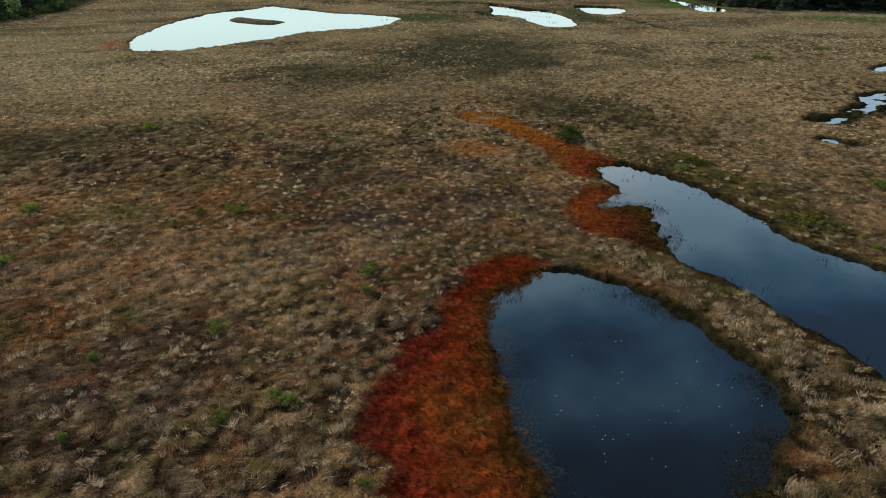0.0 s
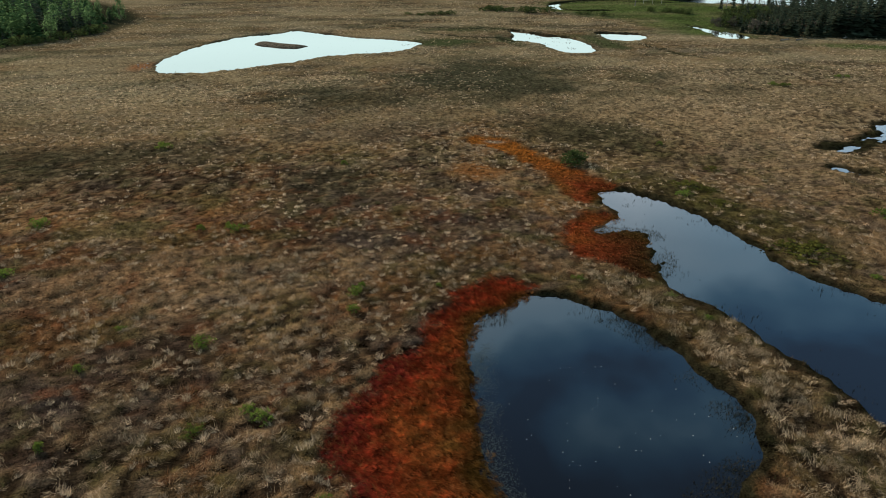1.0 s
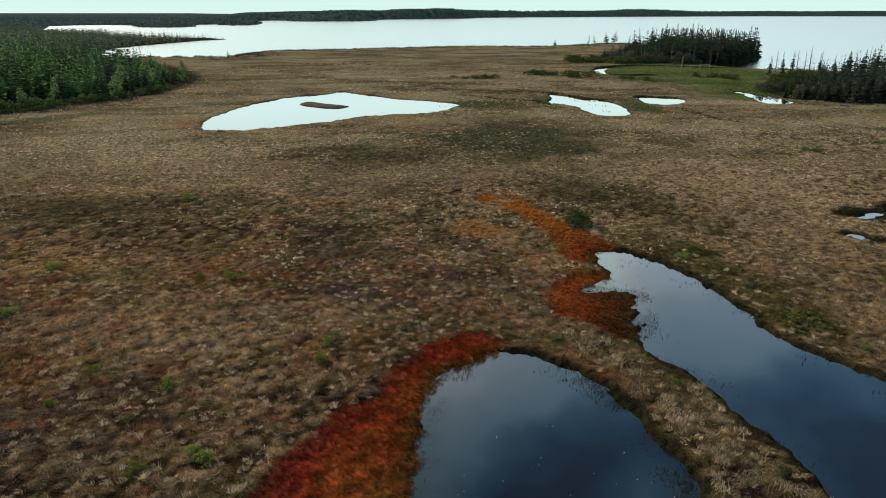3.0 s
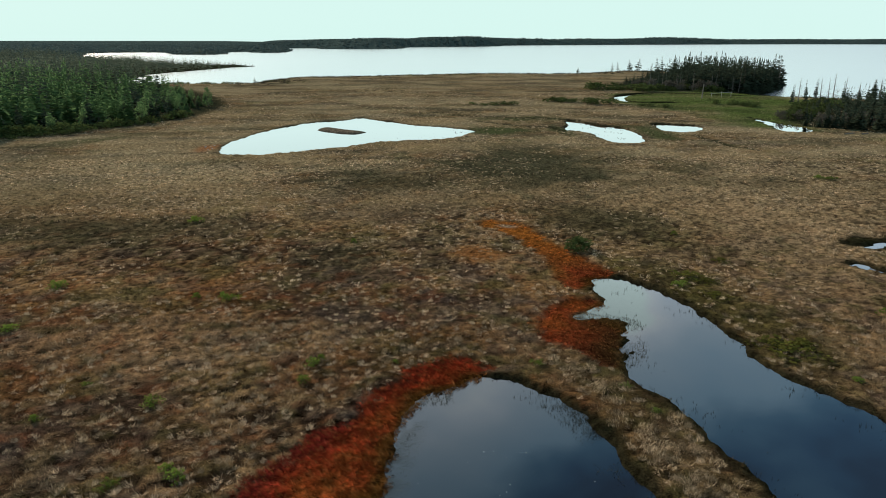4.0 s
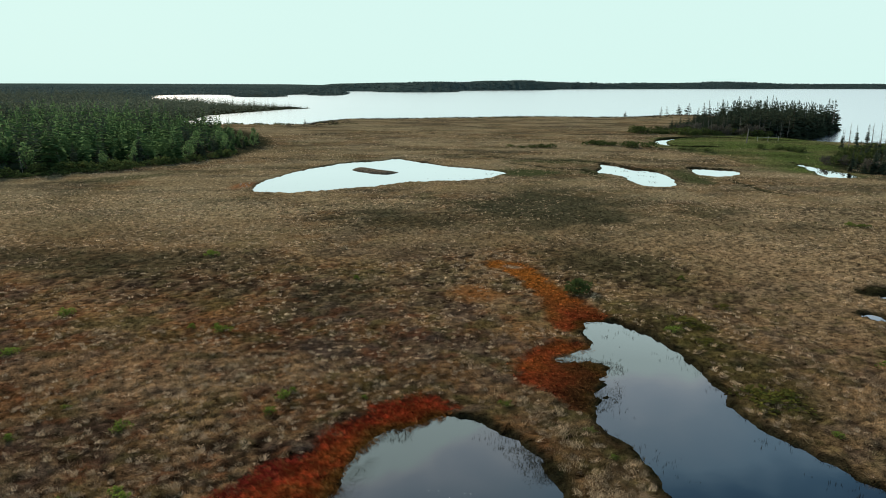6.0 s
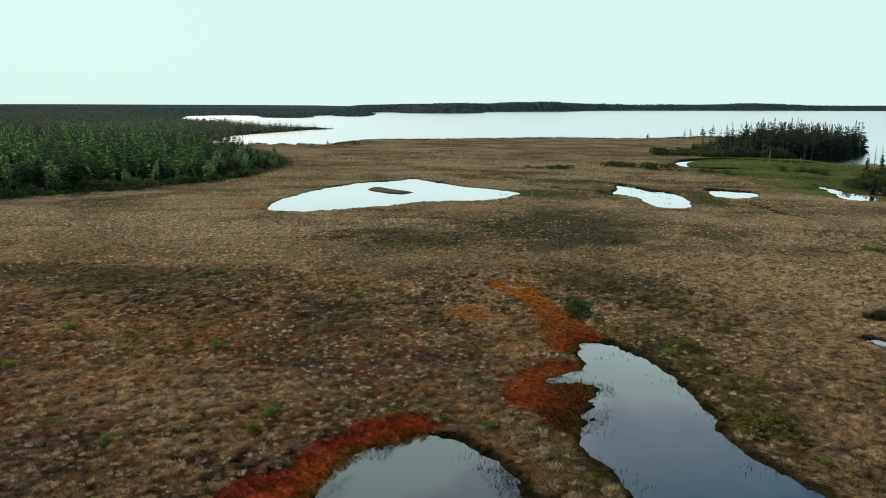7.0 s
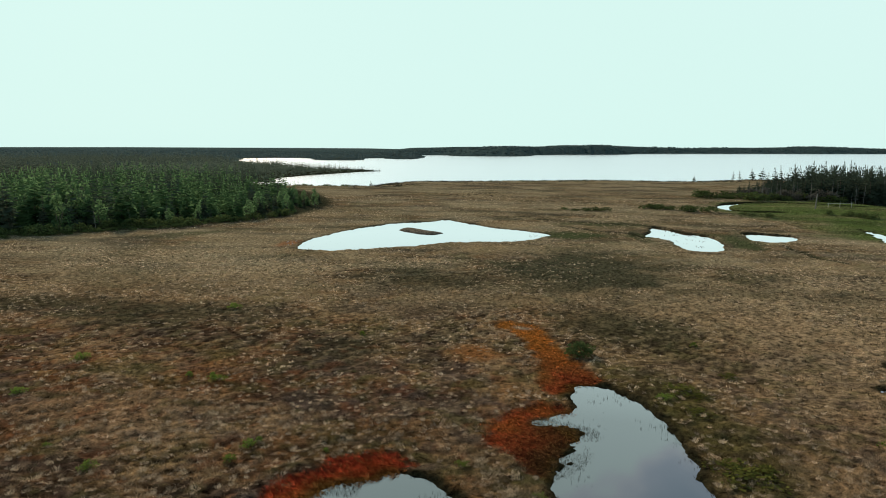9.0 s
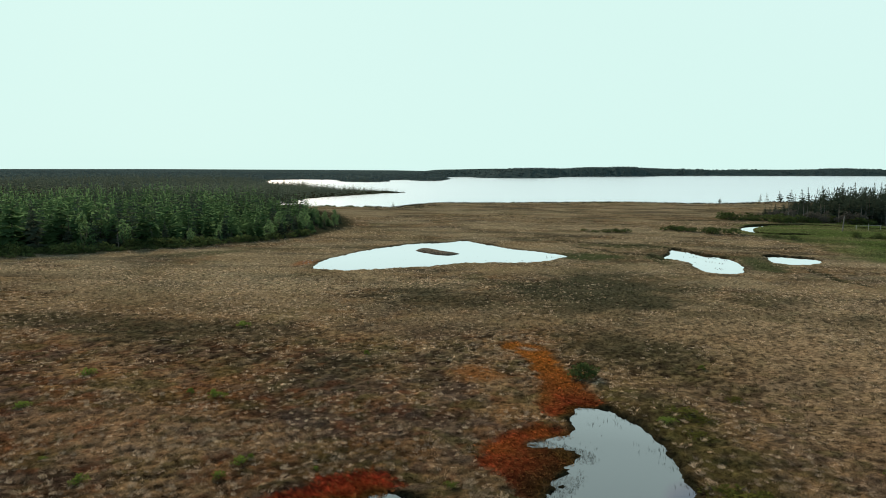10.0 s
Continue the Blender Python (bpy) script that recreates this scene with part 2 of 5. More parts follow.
RUST_PATCHES = [(-6.1, 28.8, 3.4, 4.4, 0, 0.6), (-14.0, 37.0, 8.0, 5.0, 0, 0.5), (-20.0, 31.0, 7.0, 5.0, 0, 0.55), (-1.5, 32.5, 4.0, 2.5, 0, 0.35), (-26.0, 56.0, 10.0, 5.0, 0, 0.35), (-3.0, 15.0, 3.0, 2.0, 0, 0.45), (-7.2, 28.9, 5.0, 4.0, 10, 0.6), (-9.0, 23.8, 1.6, 1.3, 0, 0.9), (-2.7, 19.8, 1.0, 0.8, 0, 0.8), (-0.4, 16.0, 1.4, 1.0, 0, 0.9), (10.4, 40.0, 1.1, 1.5, 0, 1.0), (-18.5, 81.0, 2.2, 3.0, 0, 1.0), (31.5, 53.0, 4.0, 6.0, 0, 0.35), (41.0, 44.0, 2.5, 1.2, 20, 0.9), (-44.0, 68.0, 11.0, 6.0, 0, 0.5), (-17.0, 27.0, 3.0, 3.0, 0, 0.5), (34.0, 83.5, 3.5, 1.5, 0, 0.7)]
MAT_PATCHES = [(15.7, 26.3, 2.1, 3.7, 0, 1.0)]
STRAW_PATCHES = [(-4.8, 27.0, 7.0, 3.4, -8, 0.8), (14.9, 17.0, 1.4, 7.0, -4, 0.9), (13.0, 23.6, 2.2, 1.2, -35, 0.7), (1.2, 27.8, 3.5, 2.0, -10, 0.8), (-20.0, 65.0, 9, 6, 0, 0.6), (36.0, 50.0, 10.0, 13.0, 0, 0.8), (28.0, 24.0, 4.0, 7.0, 0, 0.6), (44.0, 66.0, 14.0, 10.0, 0, 0.6), (31.0, 36.0, 5.0, 8.0, 0, 0.6)]
TRAILS = [((15.7, 69.5), (20.7, 70.4), (27.7, 76.0), (36.8, 83.6)), ((-3.0, 62.0), (6.0, 66.5), (15.7, 69.5))]
DITCHES = [((13.8, 119.5), (19.2, 116.2), (24.7, 113.9), (29.1, 113.3), (33.0, 110.2)), ((17.6, 109.9), (23.3, 103.9), (27.6, 101.2), (28.9, 97.3)), ((46.3, 93.6), (46.4, 88.2), (46.6, 84.2), (48.1, 79.7)), ((57.6, 158.0), (65.5, 163.0), (70.9, 161.3), (75.4, 158.0), (81.0, 155.0))]
PALE_PATCHES = [(13.3, 46.2, 0.9, 0.5, -20, 1.0), (15.0, 29.9, 0.8, 0.45, 20, 0.8)]


def water_distance(x, y):
    """Distance to the nearest bog pool, with a ragged shore."""
    d = np.full(x.shape, 9.0)
    for o in BOG_WATERS:
        d = np.minimum(d, distance(x, y, o, 9.0))
    rag = (fbm(x, y, 0.9, 3, 5) - 0.5) * np.where(y < 60, 0.75, np.where(y < 130, 0.9, 0.4))
    d = d + rag + 1.1 * (fbm(x * 0.7, y, 0.32, 3, 4) - 0.46) * step(2.2, 1.0, np.hypot(x - 15.9, (y - 27.3) * 0.65))
    for o, size, level in ((POOL_EAST, 1.1, 0.46), (POND_EAST, 0.75, 0.85)):
        m = fbm(x * (0.55 if size > 1 else 0.28), y, size, 3, 6)
        d = np.where((distance(x, y, o, 2.0) < 0.5) & (x < 36.8 + (y < 60) * 20), np.maximum(d, (m - level) * 3.0), d)
    return d


def patches(x, y, which):
    v = np.zeros(x.shape)
    for cx, cy, rx, ry, turn, k in which:
        c, s = math.cos(radians(turn)), math.sin(radians(turn))
        u, w = ((x - cx) * c + (y - cy) * s) / rx, (-(x - cx) * s + (y - cy) * c) / ry
        v = np.maximum(v, k * step(1.25, 0.35, np.sqrt(u * u + w * w) + (fbm(x, y, 3.0, 3, 31) - 0.5) * 1.0))
    return v


def along(x, y, lines, width):
    """How near a place is to any of some winding lines."""
    wx, wy = x + 1.6 * (fbm(x, y, 2.5, 2, 77) - 0.5), y + 1.6 * (fbm(x, y, 2.5, 2, 78) - 0.5)
    v = np.zeros(x.shape)
    for line in lines:
        for (ax, ay), (bx, by) in zip(line[:-1], line[1:]):
            t = np.clip(((wx - ax) * (bx - ax) + (wy - ay) * (by - ay)) / ((bx - ax) ** 2 + (by - ay) ** 2), 0, 1)
            v = np.maximum(v, step(width, width * 0.3, np.hypot(wx - ax - t * (bx - ax), wy - ay - t * (by - ay))))
    return v


def moss_amount(x, y):
    rag = (fbm(x, y, 0.9, 4, 41) - 0.5) * 1.3
    d = np.minimum.reduce([distance(x, y, o, 4.0) for o in (MOSS_NEAR, MOSS_STRIP, MOSS_BANK)]) + rag
    return step(0.55, -0.25, d)


def blend(c, other, k):
    return c * (1 - k[..., None]) + np.array(other) * k[..., None]


STRAW, BROWN, HEATH, RUST = (0.37, 0.245, 0.115), (0.225, 0.128, 0.055), (0.075, 0.056, 0.044), (0.29, 0.115, 0.036)
GREY, OLIVE, PEAT_AND_SHADE, MIRE = (0.25, 0.21, 0.15), (0.095, 0.10, 0.032), (0.020, 0.018, 0.010), (0.070, 0.064, 0.033)


def marsh_distance(x, y):
    return distance(x, y, MARSH, 14.0) + (fbm(x * 0.6, y, 8, 3, 8) - 0.5) * 16


def heath_amount(x, y):
    """Where dark dwarf heath takes over from the grass."""
    return step(0.49, 0.66, fbm(x + 40, y, 4.5, 4, 12) + 0.35 * (fbm(x, y, 1.1, 3, 17) - 0.5))


def pool_edge(x, y):
    """Dark plants along the two near pools."""
    d = np.minimum(distance(x, y, NEAR_POND, 3.0), distance(x, y, CHANNEL, 3.0) + 0.3)
    d = np.minimum(d, np.minimum(distance(x, y, POOL_EAST, 3.0), distance(x, y, POOL_SLIT, 3.0)) + 0.25)
    return step(0.72, 0.15, d + 1.3 * (fbm(x, y, 1.0, 3, 52) - 0.5))


def east_bank(x, y):
    """The mossy bank along the far side of the channel."""
    return step(5.5, 1.5, distance(x, y, CHANNEL, 8.0) + 2.4 * (fbm(x, y, 2.2, 3, 57) - 0.5)) * step(17.2, 18.6, x) * step(22, 25, y)


def middle_bank(x, y):
    """The mossy bank between the two near pools."""
    return step(2.6, 1.2, np.abs(x - np.interp(y, (8, 14, 18, 24, 28), (15.0, 15.2, 15.6, 14.4, 12.5)))) * step(27, 25, y)


def bog_tone(x, y):
    """Colour of what grows at a place, metre by metre, with shade and haze painted in."""
    c = np.ones(x.shape + (3,)) * np.array(BROWN)
    c = blend(c, STRAW, step(0.40, 0.72, fbm(x, y, 5.0, 4, 11)))
    c = blend(c, HEATH, 0.8 * heath_amount(x, y) * step(80, 40, y))
    c = blend(c, HEATH, 0.75 * step(0.50, 0.72, fbm(x + 40, y, 7.0, 4, 12)) * step(40, 80, y))
    c = blend(c, GREY, 0.4 * step(0.52, 0.75, fbm(x, y + 70, 4.0, 4, 13)))
    c = blend(c, RUST, 0.35 * step(0.56, 0.72, fbm(x - 30, y, 1.9, 4, 14)))
    c = blend(c, OLIVE, 0.55 * step(0.52, 0.74, fbm(x, y - 55, 2.6, 4, 15)))
    c = blend(c, (0.27, 0.193, 0.106), 0.6 * step(15, 23, x - 0.02 * y) * step(70, 40, y))
    c = blend(c, (0.42, 0.30, 0.17), 0.9 * patches(x, y, STRAW_PATCHES))
    c = blend(c, (0.17, 0.130, 0.066), 0.85 * patches(x, y, STRAW_PATCHES[1:2]))
    c = blend(c, (0.215, 0.088, 0.038), 0.45 * patches(x, y, RUST_PATCHES))
    c = blend(c, HEATH, 0.85 * patches(x, y, DARK_PATCHES))
    c = blend(c, OLIVE, 0.8 * patches(x, y, GREEN_PATCHES))
    mire = patches(x, y, MIRE_PATCHES)
    c = blend(c, MIRE, 0.8 * mire)
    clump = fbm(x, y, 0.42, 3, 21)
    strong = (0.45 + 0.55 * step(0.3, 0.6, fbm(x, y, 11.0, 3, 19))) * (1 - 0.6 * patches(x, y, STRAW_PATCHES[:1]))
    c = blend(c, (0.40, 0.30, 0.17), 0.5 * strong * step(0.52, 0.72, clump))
    # knee-high mosaic: mauve-grey lichen heath, rusty and olive cushions
    c = blend(c, (0.130, 0.103, 0.088), 0.5 * step(0.55, 0.68, fbm(x + 9, y, 1.1, 4, 61)) * step(48, 28, y))
    c = blend(c, (0.20, 0.075, 0.032), 0.55 * step(16, 12, x) * step(0.60, 0.70, fbm(x - 5, y, 0.9, 4, 62)) * step(60, 30, y))
    c = blend(c, (0.105, 0.098, 0.036), 0.6 * step(0.58, 0.70, fbm(x, y + 3, 1.0, 4, 63)) * step(60, 32, y))
    bank = east_bank(x, y)
    c = blend(c, (0.125, 0.112, 0.036), bank * (0.35 + 0.5 * step(0.42, 0.6, fbm(x, y, 1.4, 3, 58))))
    bank = middle_bank(x, y)
    c = blend(c, (0.190, 0.140, 0.070), 0.75 * bank)
    c = blend(c, (0.075, 0.080, 0.026), 0.7 * bank * step(0.50, 0.64, fbm(x, y, 1.1, 3, 59)))
    c = blend(c, (0.090, 0.050, 0.026), 0.5 * bank * step(0.54, 0.66, fbm(x, y, 0.9, 3, 60)))
    # shade painted into the hollows between the hummocks
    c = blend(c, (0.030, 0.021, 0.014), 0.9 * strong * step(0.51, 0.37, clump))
    c = blend(c, (0.12, 0.085, 0.055), 0.5 * step(150, 200, y) * step(0.35, 0.6, fbm(x, y, 14, 3, 18)))
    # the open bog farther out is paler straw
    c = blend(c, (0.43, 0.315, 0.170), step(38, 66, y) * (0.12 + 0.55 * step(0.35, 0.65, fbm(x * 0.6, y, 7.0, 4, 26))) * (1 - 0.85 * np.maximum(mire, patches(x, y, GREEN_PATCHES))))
    c = blend(c, MIRE, 0.45 * step(0.54, 0.72, fbm(x * 0.7, y, 6.0, 4, 36)) * step(40, 70, y))
    # low wet furrows lie across the distant bog
    furrow = step(0.57, 0.66, fbm(x * 0.22, y, 2.2, 3, 27)) * step(50, 75, y)
    c = blend(c, (0.075, 0.060, 0.036), 0.45 * furrow)
    c = blend(c, (0.42, 0.33, 0.20), 0.3 * along(x, y, TRAILS, 0.7))
    c = blend(c, (0.36, 0.235, 0.115), 0.45 * step(0.5, 0.7, fbm(x * 0.5, y, 4.0, 3, 28)) * step(50, 75, y) * (1 - 0.8 * mire))
    c = blend(c, (0.06, 0.048, 0.028), 0.85 * step(9.0, 4.0, distance(x, y, LAKE, 12.0) + 5 * fbm(x, y, 8, 2, 29)) * (y > 150))
    marsh = step(4.0, -4.0, marsh_distance(x, y))
    c = blend(c, (0.122, 0.150, 0.040), marsh * (0.70 + 0.30 * step(0.35, 0.6, fbm(x * 0.5, y, 7, 3, 9))))
    c = blend(c, (0.060, 0.070, 0.024), 0.5 * marsh * step(0.54, 0.66, fbm(x * 0.4, y, 4, 3, 7)))
    c = blend(c, MIRE, 0.8 * mire * step(35, 55, y))
    c = blend(c, (0.105, 0.118, 0.040), 0.6 * mire * step(82, 92, y))
    c = blend(c, (0.34, 0.145, 0.045), 0.75 * patches(x, y, [(10.3, 39.9, 1.6, 2.2, 0, 1.0)]))
    c = blend(c, (0.020, 0.025, 0.010), 0.92 * pool_edge(x, y))
    c = blend(c, (0.045, 0.042, 0.020), 0.9 * along(x, y, DITCHES, 1.0))
    c = blend(c, (0.115, 0.140, 0.040), 0.85 * patches(x, y, GREEN_PATCHES[-1:]))
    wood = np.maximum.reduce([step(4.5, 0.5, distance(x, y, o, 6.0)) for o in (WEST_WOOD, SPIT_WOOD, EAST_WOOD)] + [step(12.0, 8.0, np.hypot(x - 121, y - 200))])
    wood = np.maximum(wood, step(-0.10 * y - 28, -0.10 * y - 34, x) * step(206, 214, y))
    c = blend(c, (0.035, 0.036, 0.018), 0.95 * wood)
    # haze painted into the tone: bluer the farther out
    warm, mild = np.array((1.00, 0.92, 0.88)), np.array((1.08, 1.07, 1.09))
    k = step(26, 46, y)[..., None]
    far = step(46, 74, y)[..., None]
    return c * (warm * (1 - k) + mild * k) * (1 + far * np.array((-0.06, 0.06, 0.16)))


def moss_tone(x, y, d):
    """Red outside, orange inside, olive brown at the water; golden at the strip's far end."""
    k = fbm(x, y, 1.6, 4, 51)
    outer = np.maximum(-distance(x, y, MOSS_NEAR, 4.0), 0.0)
    u = np.clip(outer / (outer + np.maximum(d, 0.0) + 0.01), 0, 1) + (k - 0.5) * 0.45 + (fbm(x, y, 0.5, 2, 54) - 0.5) * 0.25
    c = np.ones(x.shape + (3,)) * np.array((0.25, 0.036, 0.024))
    c = blend(c, (0.38, 0.068, 0.026), step(0.06, 0.26, u))
    c = blend(c, (0.40, 0.115, 0.030), step(0.28, 0.56, u))
    c = blend(c, (0.33, 0.160, 0.040), step(0.52, 0.78, u))
    c = blend(c, (0.40, 0.066, 0.025), 0.6 * step(19.5, 23, y) * step(29, 26, y) * step(12.2, 11, x))
    c = blend(c, (0.46, 0.105, 0.036), step(24, 28, y) * step(11.0, 12.0, x))
    c = blend(c, (0.46, 0.165, 0.046), 0.8 * step(36.2, 37.6, y + 0.5 * (x - 15.5)))
    c = blend(c, (0.50, 0.235, 0.060), 0.7 * step(34, 36, y) * step(15.5, 14.4, x + 0.22 * (y - 36) + 1.5 * (k - 0.5)))
    c = blend(c, (0.47, 0.150, 0.034), 0.6 * step(0.5, 0.7, k) * step(26, 28, y))
    c = blend(c, (0.68, 0.260, 0.050), step(37, 44, y) * 0.85)
    c = blend(c, (0.33, 0.070, 0.028), 0.7 * step(38.5, 35.5, y) * step(33, 34, y) * step(15.6, 16.6, x))
    c = blend(c, (0.62, 0.54, 0.40), 0.85 * patches(x, y, PALE_PATCHES))
    c = blend(c, (0.085, 0.050, 0.020), 0.9 * patches(x, y, MAT_PATCHES))
    return blend(c, (0.10, 0.065, 0.016), step(0.65, 0.1, d + (k - 0.5) * 1.0) * 0.8)


def land_height(x, y, d, lake_d):
    hum = (fbm(x, y, 0.42, 3, 21) - 0.5) * 0.24 + (fbm(x, y, 1.3, 2, 20) - 0.5) * 0.14 + (fbm(x, y, 3.5, 3, 22) - 0.5) * 0.22
    z = hum * step(260, 60, y) + (fbm(x, y, 30, 3, 23) - 0.5) * 0.5 * step(40, 90, y)
    z = z - 0.22 * along(x, y, DITCHES, 0.9)
    moss = moss_amount(x, y)
    z = z * (1 - 0.75 * moss) - 0.06 * moss + 0.16 * moss * (fbm(x, y, 0.34, 2, 24) - 0.5)
    rise = 0.28 + 1.9 * moss
    k = step(0.0, 1.0, d / rise)
    z = np.where(d > 0, (WATER_Z + 0.0) * (1 - k) + np.maximum(z, WATER_Z + 0.05) * k, WATER_Z + np.maximum(d * 0.55, -0.9))
    south = water_distance(x, y - 0.7) < d - 0.25
    z = z + np.where(south, np.where(y > 60, np.where((y > 138) | (x < 24), 0.05, 0.13), 0.05), 0.0) * step(0.0, 0.35, d) * step(4.5, 1.2, d) * (1 - moss)
    # the lake bed and the far land behind it
    high = (5.2 + 6.5 * step(0.25, 0.8, fbm(x, y, 210, 2, 61))) * (y > 400)
    high = (high + 4.5 * step(950, 1250, y)) * (0.25 + 0.75 * step(740, 880, y)) * step(0, 45, lake_d) - 30 * step(150, 290, lake_d) * (y > 500)
    # the land west of the bay lies lower the farther it goes
    west = step(-0.16 * y - 10, -0.26 * y - 20, x) * step(260, 420, y)
    high = high * (1 - west) - west * 0.0022 * np.maximum(np.hypot(x, y) - 380, 0)
    shore = step(0, 10, lake_d)
    dry = np.maximum(z, -0.5) + high
    z = np.where(lake_d < 12, np.where(lake_d > 0, LAKE_Z * (1 - shore) + dry * shore, LAKE_Z + np.maximum(lake_d * 0.12, -3)), dry)
    return z


# ---- materials ----
def material(name, rough=0.9, spec=0.2):
    m = bpy.data.materials.new(name)
    m.use_nodes = True
    b = m.node_tree.nodes["Principled BSDF"]
    b.inputs["Roughness"].default_value, b.inputs["Specular IOR Level"].default_value = rough, spec
    return m, m.node_tree.nodes, m.node_tree.links, b


def node(nodes, kind, **values):
    n = nodes.new(kind)
    for k, v in values.items():
        n.inputs[k.replace("_", " ")].default_value = v
    return n


def toned(name, attribute, lo, hi, scale, bump=0.0, translucent=0.0, rough=0.9, island=0.0):
    """A growing surface: the colour of its place, with fine grain at two scales and a spread from piece to piece."""
    m, n, l, b = material(name, rough, 0.0)
    col = n.new("ShaderNodeVertexColor")
    col.layer_name = attribute
    co = n.new("ShaderNodeTexCoord")
    fine, broad = node(n, "ShaderNodeTexNoise", Scale=scale, Detail=4.0), node(n, "ShaderNodeTexNoise", Scale=scale * 0.18, Detail=3.0)
    l.new(co.outputs["Object"], fine.inputs["Vector"]), l.new(co.outputs["Object"], broad.inputs["Vector"])
    mean = n.new("ShaderNodeMath")
    mean.operation = "ADD"
    l.new(fine.outputs["Fac"], mean.inputs[0]), l.new(broad.outputs["Fac"], mean.inputs[1])
    rng = node(n, "ShaderNodeMapRange", From_Min=0.7, From_Max=1.3, To_Min=lo, To_Max=hi)
    l.new(mean.outputs[0], rng.inputs["Value"])
    gain = rng.outputs[0]
    if island:
        geo, rr, mul = n.new("ShaderNodeNewGeometry"), node(n, "ShaderNodeMapRange", To_Min=1 - island, To_Max=1 + island), n.new("ShaderNodeMath")
        mul.operation = "MULTIPLY"
        l.new(geo.outputs["Random Per Island"], rr.inputs["Value"])
        l.new(gain, mul.inputs[0]), l.new(rr.outputs[0], mul.inputs[1])
        gain = mul.outputs[0]
    mix = n.new("ShaderNodeVectorMath")
    mix.operation = "SCALE"
    l.new(col.outputs["Color"], mix.inputs[0]), l.new(gain, mix.inputs["Scale"])
    l.new(mix.outputs[0], b.inputs["Base Color"])
    if bump:
        bp = node(n, "ShaderNodeBump", Strength=bump, Distance=0.08)
        l.new(fine.outputs["Fac"], bp.inputs["Height"])
        l.new(bp.outputs[0], b.inputs["Normal"])
    if translucent:
        tr, ms = n.new("ShaderNodeBsdfTranslucent"), n.new("ShaderNodeMixShader")
        ms.inputs[0].default_value = translucent
        l.new(mix.outputs[0], tr.inputs["Color"])
        l.new(b.outputs[0], ms.inputs[1]), l.new(tr.outputs[0], ms.inputs[2])
        l.new(ms.outputs[0], n["Material Output"].inputs["Surface"])
    return m


GROUND_MAT = toned("bog_ground", "tone", 0.02, 1.75, 17.0, bump=1.0)
BLADE_MAT = toned("dry_grass", "tone", 0.72, 1.2, 5.0, translucent=0.42, rough=0.75, island=0.7)
HEATH_MAT = toned("dwarf_heath", "tone", 0.7, 1.3, 4.0, translucent=0.15, island=0.4)
MOSS_MAT = toned("red_moss", "tone", 0.6, 1.4, 6.0, translucent=0.42, island=0.45)


def foliage(name, colour, spread, translucent=0.2):
    """Needles or leaves: each spray and each plant a little different."""
    m, n, l, b = material(name, 1.0, 0.0)
    geo, info = n.new("ShaderNodeNewGeometry"), n.new("ShaderNodeObjectInfo")
    add = n.new("ShaderNodeMath")
    add.operation = "ADD"
    l.new(geo.outputs["Random Per Island"], add.inputs[0]), l.new(info.outputs["Random"], add.inputs[1])
    ramp = n.new("ShaderNodeValToRGB")
    half = n.new("ShaderNodeMath")
    half.operation = "MULTIPLY"
    half.inputs[1].default_value = 0.5
    l.new(add.outputs[0], half.inputs[0]), l.new(half.outputs[0], ramp.inputs[0])
    a, z = ramp.color_ramp.elements
    a.color = tuple(c * (1 - spread) for c in colour) + (1,)
    z.color = tuple(c * (1 + spread) for c in colour) + (1,)
    l.new(ramp.outputs[0], b.inputs["Base Color"])
    tr, ms = n.new("ShaderNodeBsdfTranslucent"), n.new("ShaderNodeMixShader")
    ms.inputs[0].default_value = translucent
    l.new(ramp.outputs[0], tr.inputs["Color"])
    l.new(b.outputs[0], ms.inputs[1]), l.new(tr.outputs[0], ms.inputs[2])
    l.new(ms.outputs[0], n["Material Output"].inputs["Surface"])
    return m


SPRUCE_MAT = foliage("spruce_needles", (0.066, 0.088, 0.060), 0.45, 0.35)
FIR_MAT = foliage("young_fir_needles", (0.112, 0.195, 0.084), 0.28, 0.6)
SHRUB_MAT = foliage("shrub_leaves", (0.135, 0.190, 0.038), 0.5, 0.4)
OLIVE_MAT = foliage("olive_leaves", (0.125, 0.125, 0.030), 0.5, 0.35)
BUSH_MAT = foliage("bush_leaves", (0.078, 0.102, 0.036), 0.45, 0.22)
BRUSH_MAT = foliage("leafless_twigs", (0.105, 0.098, 0.082), 0.5, 0.2)
# aerial haze painted into these two: paler, and bluish for the farthest woods
FAR_HAZE_MAT = foliage("hazed_far_forest", (0.105, 0.150, 0.150), 0.25, 0.45)
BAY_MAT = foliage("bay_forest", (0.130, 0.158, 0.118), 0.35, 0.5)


def rough_wood(name, dark, light, scale):
    m, n, l, b = material(name, 0.9)
    co, tx, ramp = n.new("ShaderNodeTexCoord"), node(n, "ShaderNodeTexNoise", Scale=scale, Detail=5.0), n.new("ShaderNodeValToRGB")
    l.new(co.outputs["Object"], tx.inputs["Vector"]), l.new(tx.outputs["Fac"], ramp.inputs[0])
    ramp.color_ramp.elements[0].position, ramp.color_ramp.elements[1].position = 0.3, 0.7
    ramp.color_ramp.elements[0].color, ramp.color_ramp.elements[1].color = (*dark, 1), (*light, 1)
    bp = node(n, "ShaderNodeBump", Strength=0.6, Distance=0.02)
    l.new(tx.outputs["Fac"], bp.inputs["Height"]), l.new(bp.outputs[0], b.inputs["Normal"])
    l.new(ramp.outputs[0], b.inputs["Base Color"])
    return m


